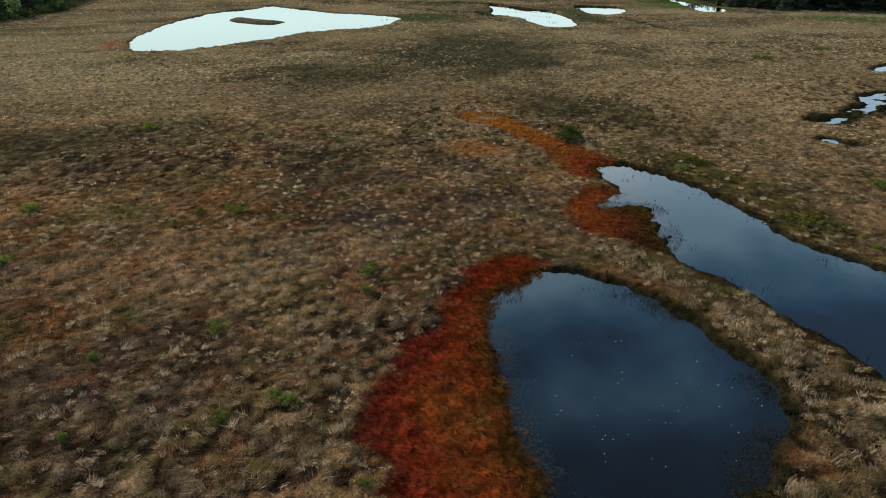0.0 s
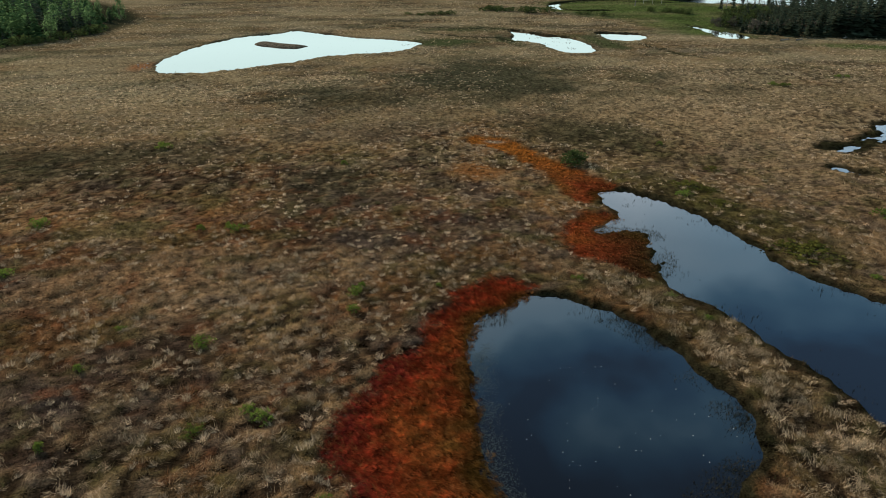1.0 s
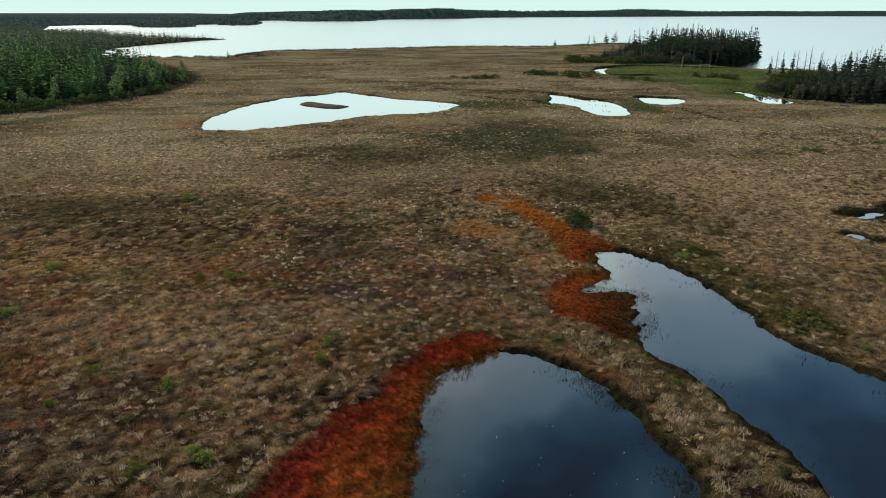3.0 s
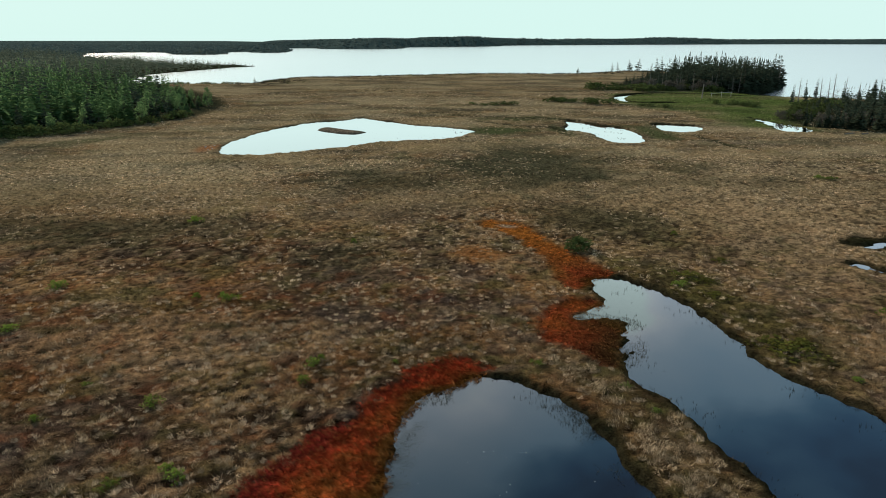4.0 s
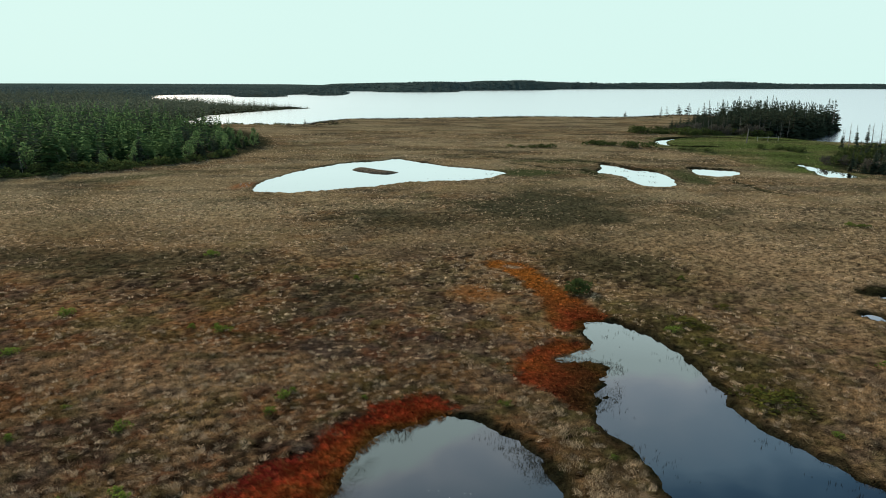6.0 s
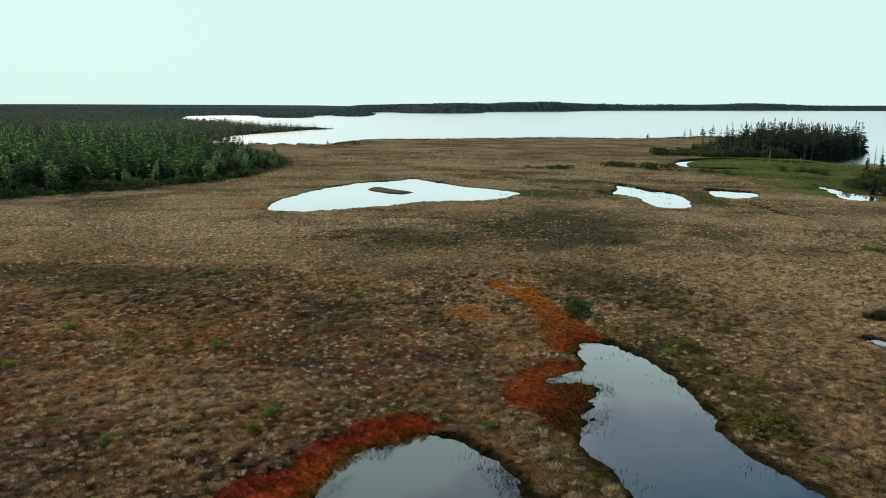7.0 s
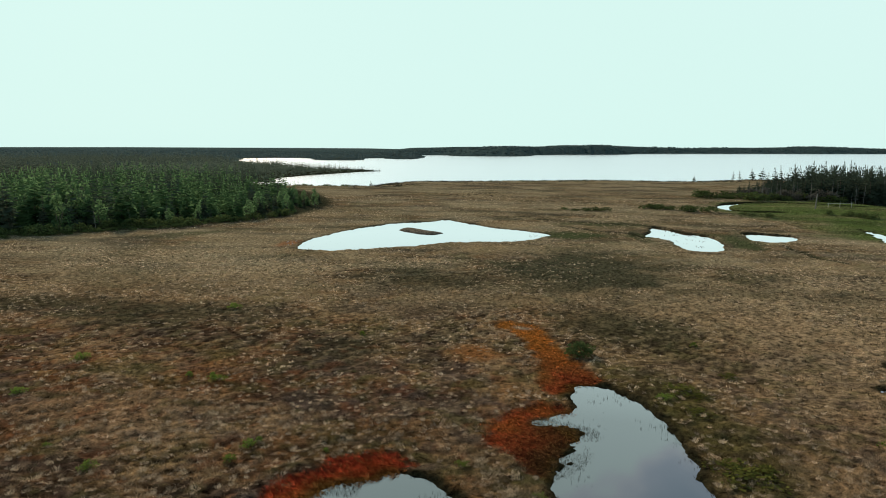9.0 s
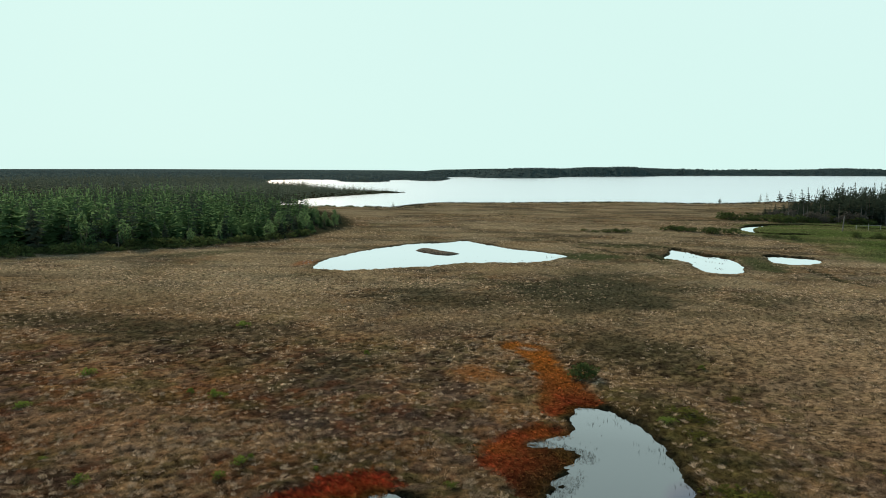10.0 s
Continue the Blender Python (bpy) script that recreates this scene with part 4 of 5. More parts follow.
def conifer_crown(rng, height, radius, bottom, levels, branches, sprays, ragged, power=0.85):
    """Whorls of drooping boughs that shorten towards the tip, with gaps."""
    pos, along, side, ln, wd = [], [], [], [], []
    for k in range(levels):
        f = (k + rng.uniform(-0.3, 0.3)) / levels
        f = min(max(f, 0.0), 0.99)
        z = bottom + (height - bottom) * f
        r = radius * (1 - f) ** power * rng.uniform(1 - ragged, 1 + ragged * 0.6) + 0.05 * radius
        for b in range(branches):
            if rng.uniform() < ragged * 0.35:
                continue
            az = 2 * np.pi * (b + rng.uniform(-0.4, 0.4)) / branches + k * 1.3
            reach = r * rng.uniform(0.65, 1.2)
            droop = rng.uniform(-0.10, 0.55)
            out = np.array([math.cos(az), math.sin(az), -droop])
            out /= np.linalg.norm(out)
            across = np.array([-math.sin(az), math.cos(az), rng.uniform(-0.3, 0.3)])
            for s in range(sprays):
                g = (s + 0.15) / max(sprays, 1) * 0.62
                turn = 0.0 if s == sprays - 1 else rng.choice([-0.8, 0.8])
                a = out * math.cos(turn) + across * math.sin(turn)
                pos.append(np.array([0, 0, z]) + out * reach * g)
                along.append(a)
                side.append(across * math.cos(turn) - out * math.sin(turn) + np.array([0, 0, rng.uniform(-0.4, 0.4)]))
                ln.append(reach * (1 - g) * rng.uniform(0.8, 1.15))
                wd.append(reach * rng.uniform(0.24, 0.40) if sprays > 1 else reach * rng.uniform(0.42, 0.62))
    for s in range(3):      # leader
        az = s * 2.1
        pos.append(np.array([0, 0, height * 0.90]))
        along.append(np.array([0.06 * math.cos(az), 0.06 * math.sin(az), 1.0]))
        side.append(np.array([math.cos(az), math.sin(az), 0]))
        ln.append(height * 0.11)
        wd.append(height * 0.012)
    return kites(rng, np.array(pos), np.array(along), np.array(side), np.array(ln), np.array(wd))


def leafy_crown(rng, height, radius, clumps, leaves, size):
    """An uneven crown: leaf sprays gathered into clumps on hidden limbs."""
    pos, along, side = [], [], []
    for _ in range(clumps):
        az, f = rng.uniform(0, 2 * np.pi), rng.uniform(0.12, 1.0)
        r = radius * math.sin(math.pi * min(0.96, 0.22 + 0.72 * f)) * rng.uniform(0.25, 1.0)
        c = np.array([r * math.cos(az), r * math.sin(az), height * f * rng.uniform(0.85, 1.0)])
        for _ in range(leaves):
            d = rng.normal(0, 1, 3)
            d /= np.linalg.norm(d)
            pos.append(c + d * radius * 0.22 * rng.uniform(0.2, 1.0))
            a = d + np.array([0, 0, 0.5])
            along.append(a / np.linalg.norm(a))
            s = np.cross(along[-1], rng.normal(0, 1, 3))
            side.append(s / (np.linalg.norm(s) + 1e-6))
    n = len(pos)
    ln = size * rng.uniform(0.6, 1.4, n)
    return kites(rng, np.array(pos), np.array(along), np.array(side), ln, ln * 0.38)


def stick(p, q, r0, r1, sides=5):
    """Corners and triangles of a tapered round stick from p to q."""
    p, q = np.array(p, float), np.array(q, float)
    d = (q - p) / np.linalg.norm(q - p)
    u = np.cross(d, (0.3, 0.9, 0.2) if abs(d[2]) > 0.5 else (0, 0, 1))
    u /= np.linalg.norm(u)
    w = np.cross(d, u)
    a = np.arange(sides) * 2 * np.pi / sides
    ring = np.cos(a)[:, None] * u + np.sin(a)[:, None] * w
    v = np.concatenate([p + ring * r0, q + ring * r1, [q]])
    i, j = np.arange(sides), (np.arange(sides) + 1) % sides
    t = np.concatenate([np.stack([i, j, j + sides], 1), np.stack([i, j + sides, i + sides], 1), np.stack([i + sides, j + sides, np.full(sides, 2 * sides)], 1)])
    return v, t


def joined(pieces):
    vs, ts, base = [], [], 0
    for v, t in pieces:
        vs.append(v)
        ts.append(t + base)
        base += len(v)
    return np.concatenate(vs), np.concatenate(ts)


def trunk_pieces(rng, height, radius, limbs, limb_len):
    bend = rng.normal(0, 0.012 * height, 2)
    mid = (bend[0], bend[1], height * 0.5)
    top = (bend[0] * 1.2, bend[1] * 1.2, height * 0.985)
    pieces = [stick((0, 0, -0.15), mid, radius, radius * 0.6), stick(mid, top, radius * 0.6, radius * 0.12)]
    for _ in range(limbs):
        f, az = rng.uniform(0.15, 0.9), rng.uniform(0, 2 * np.pi)
        l = limb_len * (1.05 - f) * rng.uniform(0.5, 1.2)
        b = (bend[0] * f, bend[1] * f, height * f)
        pieces.append(stick(b, (b[0] + l * math.cos(az), b[1] + l * math.sin(az), b[2] + l * rng.uniform(-0.35, 0.25)), radius * 0.22, radius * 0.05, 3))
    return pieces


tree_rng = np.random.default_rng(9)


def conifer(name, height, radius, bottom, mat, label, levels=20, branches=7, sprays=3, ragged=0.35, power=0.85):
    ob = thing(name, pose(0, 0, -500), label, "tree")
    pcs = trunk_pieces(tree_rng, height, 0.013 * height + 0.02, 7, radius * 0.8)
    part("trunk", mesh_from(name + "_trunk", *joined(pcs), BARK_MAT), ob)
    part("crown", mesh_from(name + "_crown", *conifer_crown(tree_rng, height, radius, bottom, levels, branches, sprays, ragged, power), mat), ob)
    return ob


def leafy(name, height, radius, clumps, leaves, size, mat, label, category):
    ob = thing(name, pose(0, 0, -500), label, category)
    limbs = []
    for k in range(7):
        az, sp = k * 0.9 + tree_rng.uniform(-0.3, 0.3), tree_rng.uniform(0.3, 0.8)
        limbs.append(stick((0.03 * math.cos(az), 0.03 * math.sin(az), -0.05), (radius * sp * math.cos(az), radius * sp * math.sin(az), height * tree_rng.uniform(0.55, 0.9)), 0.012 + 0.012 * height, 0.006, 4))
    part("woody_base", mesh_from(name + "_base", *joined(limbs), BARK_MAT), ob)
    part("foliage", mesh_from(name + "_foliage", *leafy_crown(tree_rng, height, radius, clumps, leaves, size), mat), ob)
    return ob


def dead_tree(name, height, limbs, limb_len, label):
    ob = thing(name, pose(0, 0, -500), label, "tree")
    pcs = trunk_pieces(tree_rng, height, 0.010 * height + 0.02, limbs, limb_len)
    part("trunk", mesh_from(name + "_trunk", *joined(pcs), DEAD_MAT), ob)
    return ob


SPRUCE_LABEL = "dark narrow black spruce with ragged drooping boughs"
FIR_LABEL = "green young balsam fir at the edge of the bog"
BIRCH_LABEL = "bushy light green deciduous tree at the forest edge"
SNAG_LABEL = "bare grey dead spruce standing at the wood's edge"
BUSH_LABEL = "low rounded green bush on the bog"
spruces = [conifer("spruce_tree", h, r, 0.5, SPRUCE_MAT, SPRUCE_LABEL, ragged=g) for h, r, g in ((8.0, 1.7, 0.3), (7.0, 1.35, 0.4), (9.0, 1.8, 0.4), (6.0, 1.5, 0.3))]
firs = [conifer("fir_tree", h, r, 0.2, FIR_MAT, FIR_LABEL, ragged=g, power=0.7, branches=7) for h, r, g in ((6.0, 2.0, 0.3), (5.0, 1.8, 0.35), (7.0, 2.1, 0.4))]
birches = [leafy("birch_tree", h, r, 42, 16, 0.28, FIR_MAT, BIRCH_LABEL, "tree") for h, r in ((4.5, 1.5), (5.5, 1.6))]
snags = [dead_tree("dead_spruce", h, n, l, SNAG_LABEL) for h, n, l in ((6.5, 40, 1.2), (7.5, 22, 0.8), (5.5, 46, 1.3))]
bushes = [leafy("bush", h, r, 26, 10, 0.22, BUSH_MAT, BUSH_LABEL, "bush") for h, r in ((1.0, 1.2), (1.3, 1.1), (0.8, 1.4))]
small_shrubs = [leafy("shrub", h, r, 24, 15, 0.066, SHRUB_MAT, "small fresh green shrub among brown tussocks", "shrub") for h, r in ((0.34, 0.42), (0.28, 0.5), (0.40, 0.36))]
olive_shrubs = [leafy("olive_shrub", h, r, 30, 9, 0.085, OLIVE_MAT, "low spreading olive green shrub on the channel bank", "shrub") for h, r in ((0.34, 0.42), (0.28, 0.5))]
brushes = [leafy("leafless_bush", h, r, 30, 12, 0.16, BRUSH_MAT, "grey leafless brush at the foot of the spruces", "bush") for h, r in ((1.6, 0.9), (1.3, 1.0))]
shore_trees = [conifer("shore_tree", 5.0, r, 0.9, SPRUCE_MAT, "thin open conifer on the lake shore", levels=13, branches=5, sprays=3, ragged=0.6) for r in (1.0, 1.3)]
MODELS = shore_trees + brushes + olive_shrubs + spruces + firs + birches + snags + bushes + small_shrubs
MODEL_HEIGHT = {}
for ob in MODELS:
    MODEL_HEIGHT[ob.name] = max(v.co.z for v in ob.children[0].data.vertices)


def ground_z(x, y):
    return float(height_at(np.array([x]), np.array([y]))[0])


def plant(model, x, y, height, group, label="", wide=1.0, lean=0.0):
    """A copy of a plant, scaled to a height, rooted in the ground."""
    full = MODEL_HEIGHT[model.name]
    s = height / full
    ob = copy_thing(model, pose(x, y, ground_z(x, y) - 0.03, tree_rng.uniform(-lean, lean), tree_rng.uniform(-lean, lean), tree_rng.uniform(0, 360)))
    ob.scale = (s * wide, s * wide, s)
    tagged(ob, label, "", group)
    return ob


def places(outline, spacing, depth):
    """Places inside an outline, no nearer to each other than spacing, within depth of its edge, nearest edge first in y."""
    lo, hi = outline.min(0), outline.max(0)
    out = []
    for _ in range(6000):
        x, y = tree_rng.uniform(lo[0], hi[0]), tree_rng.uniform(lo[1], hi[1])
        out.append((x, y))
    p = np.array(out)
    d = distance(p[:, 0], p[:, 1], outline, 5.0)
    p = p[(d < 0) & (d > -depth)]
    kept = []
    for q in p:
        if all((q[0] - k[0]) ** 2 + (q[1] - k[1]) ** 2 > spacing ** 2 for k in kept):
            kept.append(q)
    return kept


front = [p for p in places(WEST_WOOD, 1.9, 7.0) if p[0] > -84 and p[1] < 150]
for x, y in front:
    k = step(0, 1, np.array((x + 32) / -32.0))
    h = (3.4 + 3.6 * float(k)) * tree_rng.uniform(0.42, 1.15)
    u = tree_rng.uniform()
    model = firs[tree_rng.integers(3)] if u < 0.52 else birches[tree_rng.integers(2)] if u < 0.74 else spruces[tree_rng.integers(4)]
    plant(model, x, y, h, "forest edge west of the pond", lean=2)
for x, y in places(SPIT_WOOD, 2.7, 8.0):
    h = (2.4 + 5.4 * min(1, max(0, (x - 66) / 22))) * tree_rng.uniform(0.45, 1.22)
    plant(spruces[tree_rng.integers(4)], x, y, h, "spruce wood on the spit", wide=tree_rng.uniform(0.75, 1.25), lean=4)
for x, y in [p for p in places(EAST_WOOD, 2.5, 8.0) if p[0] < 125 and p[1] < 144]:
    h = (2.4 + 4.8 * min(1, max(0, (x - 0.62 * y - 8) / 20))) * tree_rng.uniform(0.7, 1.1)
    plant(spruces[tree_rng.integers(4)], x, y, h, "spruce wood by the stream", lean=2)


def woods(rng, name, label, x, y, heights, radius, levels, branches, mat, kinds=5):
    """Woods that nobody could count, in one mesh."""
    protos = [conifer_crown(rng, 1.0, radius * rng.uniform(0.8, 1.2), 0.06, levels, branches, 1, 0.35) for _ in range(kinds)]
    z, pieces = height_at(x, y), []
    pick, turn = rng.integers(0, kinds, len(x)), rng.uniform(0, 2 * np.pi, len(x))
    for k in range(kinds):
        v, t = protos[k]
        m = np.where(pick == k)[0]
        c, s = np.cos(turn[m])[:, None], np.sin(turn[m])[:, None]
        h = heights[m][:, None]
        vx = (v[None, :, 0] * c - v[None, :, 1] * s) * h + x[m][:, None]
        vy = (v[None, :, 0] * s + v[None, :, 1] * c) * h + y[m][:, None]
        vz = v[None, :, 2] * h + z[m][:, None]
        tt = (np.arange(len(m))[:, None, None] * len(v) + t[None]).reshape(-1, 3)
        pieces.append((np.stack([vx, vy, vz], -1).reshape(-1, 3), tt))
    ob = new(name, mesh_from(name, *joined(pieces), mat))
    return tagged(ob, label, "forest", kind="stuff")


wood_rng = np.random.default_rng(21)


def fill(outline, n, least):
    lo, hi = outline.min(0), outline.max(0)
    x, y = scatter(wood_rng, n, lo[0], hi[0], lo[1], hi[1])
    k = distance(x, y, outline, 3.0) < -least
    return x[k], y[k]


x, y = fill(WEST_WOOD, 3900, 5.5)
k = np.clip((-32 - x) / 32, 0, 1)
dark = fbm(x, y, 9.0, 3, 33) + wood_rng.uniform(-0.15, 0.15, len(x)) > 0.53
h = (4.0 + 3.2 * k) * wood_rng.uniform(0.5, 1.08, len(x)) * (0.72 + 0.5 * fbm(x, y, 12, 2, 34))
woods(wood_rng, "west_wood", "light green young conifers in the western wood", x[~dark], y[~dark], h[~dark], 0.26, 11, 6, FIR_MAT)
woods(wood_rng, "west_wood", "dark spruces in the western wood", x[dark], y[dark], h[dark], 0.22, 11, 5, SPRUCE_MAT)
x, y = fill(SPIT_WOOD, 3000, 1.5)
woods(wood_rng, "spit_wood", "dense dark spruce wood on the spit", x, y, (2.4 + 5.6 * np.clip((x - 66) / 22, 0, 1)) * wood_rng.uniform(0.35, 0.98, len(x)), 0.27, 8, 4, SPRUCE_MAT)
x, y = fill(EAST_WOOD, 2200, 2.5)
woods(wood_rng, "east_wood", "dense dark spruce wood by the stream", x, y, (2.4 + 4.6 * np.clip((x - 0.62 * y - 8) / 20, 0, 1)) * wood_rng.uniform(0.6, 1.1, len(x)), 0.18, 10, 4, SPRUCE_MAT)
# woods round the bay and the wooded point
x, y = scatter(wood_rng, 7600, -460, -60, 205, 640)
ld = distance(x, y, LAKE, 100.0)
keep = (ld > 1.0) & (x < -0.10 * y - 29) & (x > -0.95 * y - 20)
x, y, ld = x[keep], y[keep], ld[keep]
woods(wood_rng, "bay_wood", "dark conifer forest round the bay", x, y, np.clip(1.8 + ld * 0.12, 1.8, 6.0) * wood_rng.uniform(0.5, 1.1, len(x)), 0.24, 6, 4, BAY_MAT)
# the wooded point and the land beyond the bay
x, y = scatter(wood_rng, 3800, -175, -68, 238, 440)
ld = distance(x, y, LAKE, 30.0)
keep = (ld > 0.3) & (x < -0.10 * y - 34)
x, y, k = x[keep], y[keep], np.clip((-72 - x[keep]) / 70, 0, 1)
woods(wood_rng, "point_wood", "low dark conifers along the wooded point", x, y, (1.7 + 2.6 * k) * wood_rng.uniform(0.45, 1.25, len(x)), 0.30, 5, 4, BAY_MAT)
x, y = scatter(wood_rng, 4800, -1500, -150, 620, 1500)
keep = (x > -0.95 * y) & (x < -0.20 * y - 20) & (distance(x, y, LAKE, 50.0) > 3)
woods(wood_rng, "western_forest", "endless dark conifer forest to the west", x[keep], y[keep], wood_rng.uniform(3.6, 5.6, int(keep.sum())), 0.6, 3, 4, FAR_HAZE_MAT)
# far shore
x, y = scatter(wood_rng, 36000, -420, 1500, 540, 1850)
ld = distance(x, y, LAKE, 100.0)
keep = (ld > 2) & (ld < 80) & (y > 500) & (x > -0.5 * y) & (x < 0.8 * y)
x, y = x[keep], y[keep]
woods(wood_rng, "far_wood", "dark low forest along the far shore", x, y, wood_rng.uniform(1.8, 2.6, len(x)) * (1 + 0.25 * (fbm(x, y, 120, 2, 90) - 0.5)), 1.5, 3, 4, FAR_HAZE_MAT)

# snags and single trees
for x, y, h, m in ((88, 142, 3.4, 0), (89.5, 143, 4.4, 2), (91.5, 140, 4.4, 0), (93, 141, 4.6, 2), (94.2, 140, 4.6, 0), (95.5, 140.5, 5.4, 2), (97, 139, 4.8, 0), (98.5, 137, 4.0, 2), (101, 134, 5.0, 2), (102.5, 132, 5.6, 0), (109, 122, 7.4, 2)):
    plant(snags[m], x, y, 1.12 * h, "dead spruces by the stream", "", 1.6, 4)
for x, y, h, m in ((84, 171.5, 4.5, 2), (88, 170.5, 4.0, 0), (76, 177.5, 4.5, 0), (110, 190, 8.4, 2), (101, 186, 8.8, 1), (96, 183, 8.6, 2)):
    plant(snags[m], x, y, h, "dead spruces on the spit", lean=3)
for k in range(22):
    x = 67 + 1.0 * k + tree_rng.uniform(-0.6, 0.6)
    plant(snags[k % 3], x, 178.5 - 0.42 * (x - 67) + tree_rng.uniform(-2.5, 1.5), tree_rng.uniform(2.6, 5.2), "dead spruces on the spit", "", 0.9, 4)
for x, y, h, m in ((-53, 92.5, 3.4, 0), (-50, 96.8, 3.0, 2), (-62, 86.5, 3.2, 2), (-46.5, 101.2, 2.8, 0)):
    plant(snags[m], x, y, h, "dead trees in the western forest edge", "slender bleached dead tree in the green forest edge", lean=4)
for x, y, h in ((88.5, 279, 4.0), (92.5, 284, 4.2), (95, 276, 5.2), (99.5, 280, 5.6), (69.7, 259, 2.6), (-41, 214, 2.2)):
    plant(shore_trees[int(x) % 2], x, y, 0.9 * h, "lone spruces on the lake shore", "", 1.7, 5)

for x, y, h in ((87, 141, 3.8), (90.5, 142, 4.6), (92.2, 141.5, 4.8), (96.2, 138, 4.6), (100, 136, 4.4), (104, 130, 5.0)):
    plant(spruces[1], x, y, h, "thin spruces by the stream", "thin sparse spruce among dead trunks", 0.7, 3)
for k in range(34):
    f = k / 33
    x, y = float(np.interp(f, (0, 0.3, 0.65, 1), (67.8, 72.6, 85, 111))), float(np.interp(f, (0, 0.3, 0.65, 1), (101.8, 96.2, 92.0, 81.4)))
    plant(spruces[k % 4], x + tree_rng.uniform(-0.8, 0.8), y + tree_rng.uniform(0.0, 1.4), (1.4 + 4.2 * min(1, f * 2)) * tree_rng.uniform(0.6, 1.1), "spruce wood by the stream", "", 1.5, 3)

# bushes: marsh edge, foot of the spit wood, lake shore, forest fringe
for x, y, s in ((37.5, 143, 1.0), (40, 141, 1.2), (42.5, 139, 1.3), (45, 140.5, 1.2), (48, 138.5, 1.3), (39, 145, 1.0), (53, 133, 0.8), (56, 131, 0.8)):
    plant(bushes[tree_rng.integers(3)], x + tree_rng.uniform(-1, 1), y + tree_rng.uniform(-1.5, 1.5), tree_rng.uniform(0.7, 1.2) * s, "bushes by the marsh stream", wide=2.0)
for x, y in ((19, 137), (21, 136), (23, 137.5), (25, 136.5), (27, 137)):
    plant(bushes[tree_rng.integers(3)], x, y + tree_rng.uniform(-1, 1), tree_rng.uniform(0.55, 1.0), "bushes on the open bog", wide=2.0)
for k in range(34):
    x = 54 + k * 0.95
    plant(bushes[k % 3], x + tree_rng.uniform(-1, 1), 181 - 0.35 * (x - 54) + tree_rng.uniform(-5, 3.5), tree_rng.uniform(0.6, 2.2), "bushes below the spit wood", wide=tree_rng.uniform(1.2, 2.0))
for k in range(16):
    plant(bushes[k % 3], 72 + 1.5 * k + tree_rng.uniform(-1, 1), 112 + 1.9 * k + tree_rng.uniform(-4, 5), tree_rng.uniform(0.9, 1.8), "bushes along the green marsh", wide=1.4)
for k in range(44):
    x = -70 + 0.88 * k
    edge = float(np.interp(x, (-72, -58, -49, -41, -35, -32), (81, 84.5, 96, 101.5, 110, 119)))
    plant(bushes[k % 3], x, edge + tree_rng.uniform(-2.6, 2.0), tree_rng.uniform(0.6, 1.7), "low green fringe of the western forest", wide=1.6)
for k in range(26):
    x = -74 + 1.3 * k
    edge = float(np.interp(x, (-72, -58, -49, -41, -35), (81, 84.5, 96, 101.5, 110)))
    plant(bushes[k % 3], x, edge - tree_rng.uniform(2.0, 5.0), tree_rng.uniform(0.4, 0.8), "low green fringe of the western forest", "low spreading green bush before the forest edge", 2.4)
for k in range(34):
    x = -66 + 0.9 * k + tree_rng.uniform(-0.8, 0.8) if k < 24 else -38 + 4.2 * (k - 24) + tree_rng.uniform(-2, 2)
    edge = float(np.interp(x, (-66, -48, -43, -38, -31, -16, 9), (213.5, 214, 213, 242, 246, 252, 262)))
    plant(bushes[k % 3], x, edge - tree_rng.uniform(0.3, 3.5), tree_rng.uniform(0.35, 1.1) if k < 24 else tree_rng.uniform(0.2, 0.45), "bushes on the lake shore", "dark low bush on the lake shore", tree_rng.uniform(1.2, 2.2))

for k in range(30):
    f = k / 29
    x, y = (float(np.interp(f, (0, 0.4, 0.42, 1), (70, 77, 70, 83))), float(np.interp(f, (0, 0.4, 0.42, 1), (139, 131, 110, 99))))
    plant(brushes[k % 2] if k > 11 else bushes[k % 3], x + tree_rng.uniform(-2.5, 2.5), y + tree_rng.uniform(-3, 4), tree_rng.uniform(0.6, 1.2) if k < 12 else tree_rng.uniform(0.9, 2.0), "grey brush along the stream", "low half-bare brush along the marsh stream")
for k in range(16):
    plant(brushes[k % 2], 66 + 1.1 * k + tree_rng.uniform(-1, 1), 182 - 0.72 * 1.1 * k + tree_rng.uniform(-1.5, 1), tree_rng.uniform(1.6, 3.2), "grey brush below the spit wood")
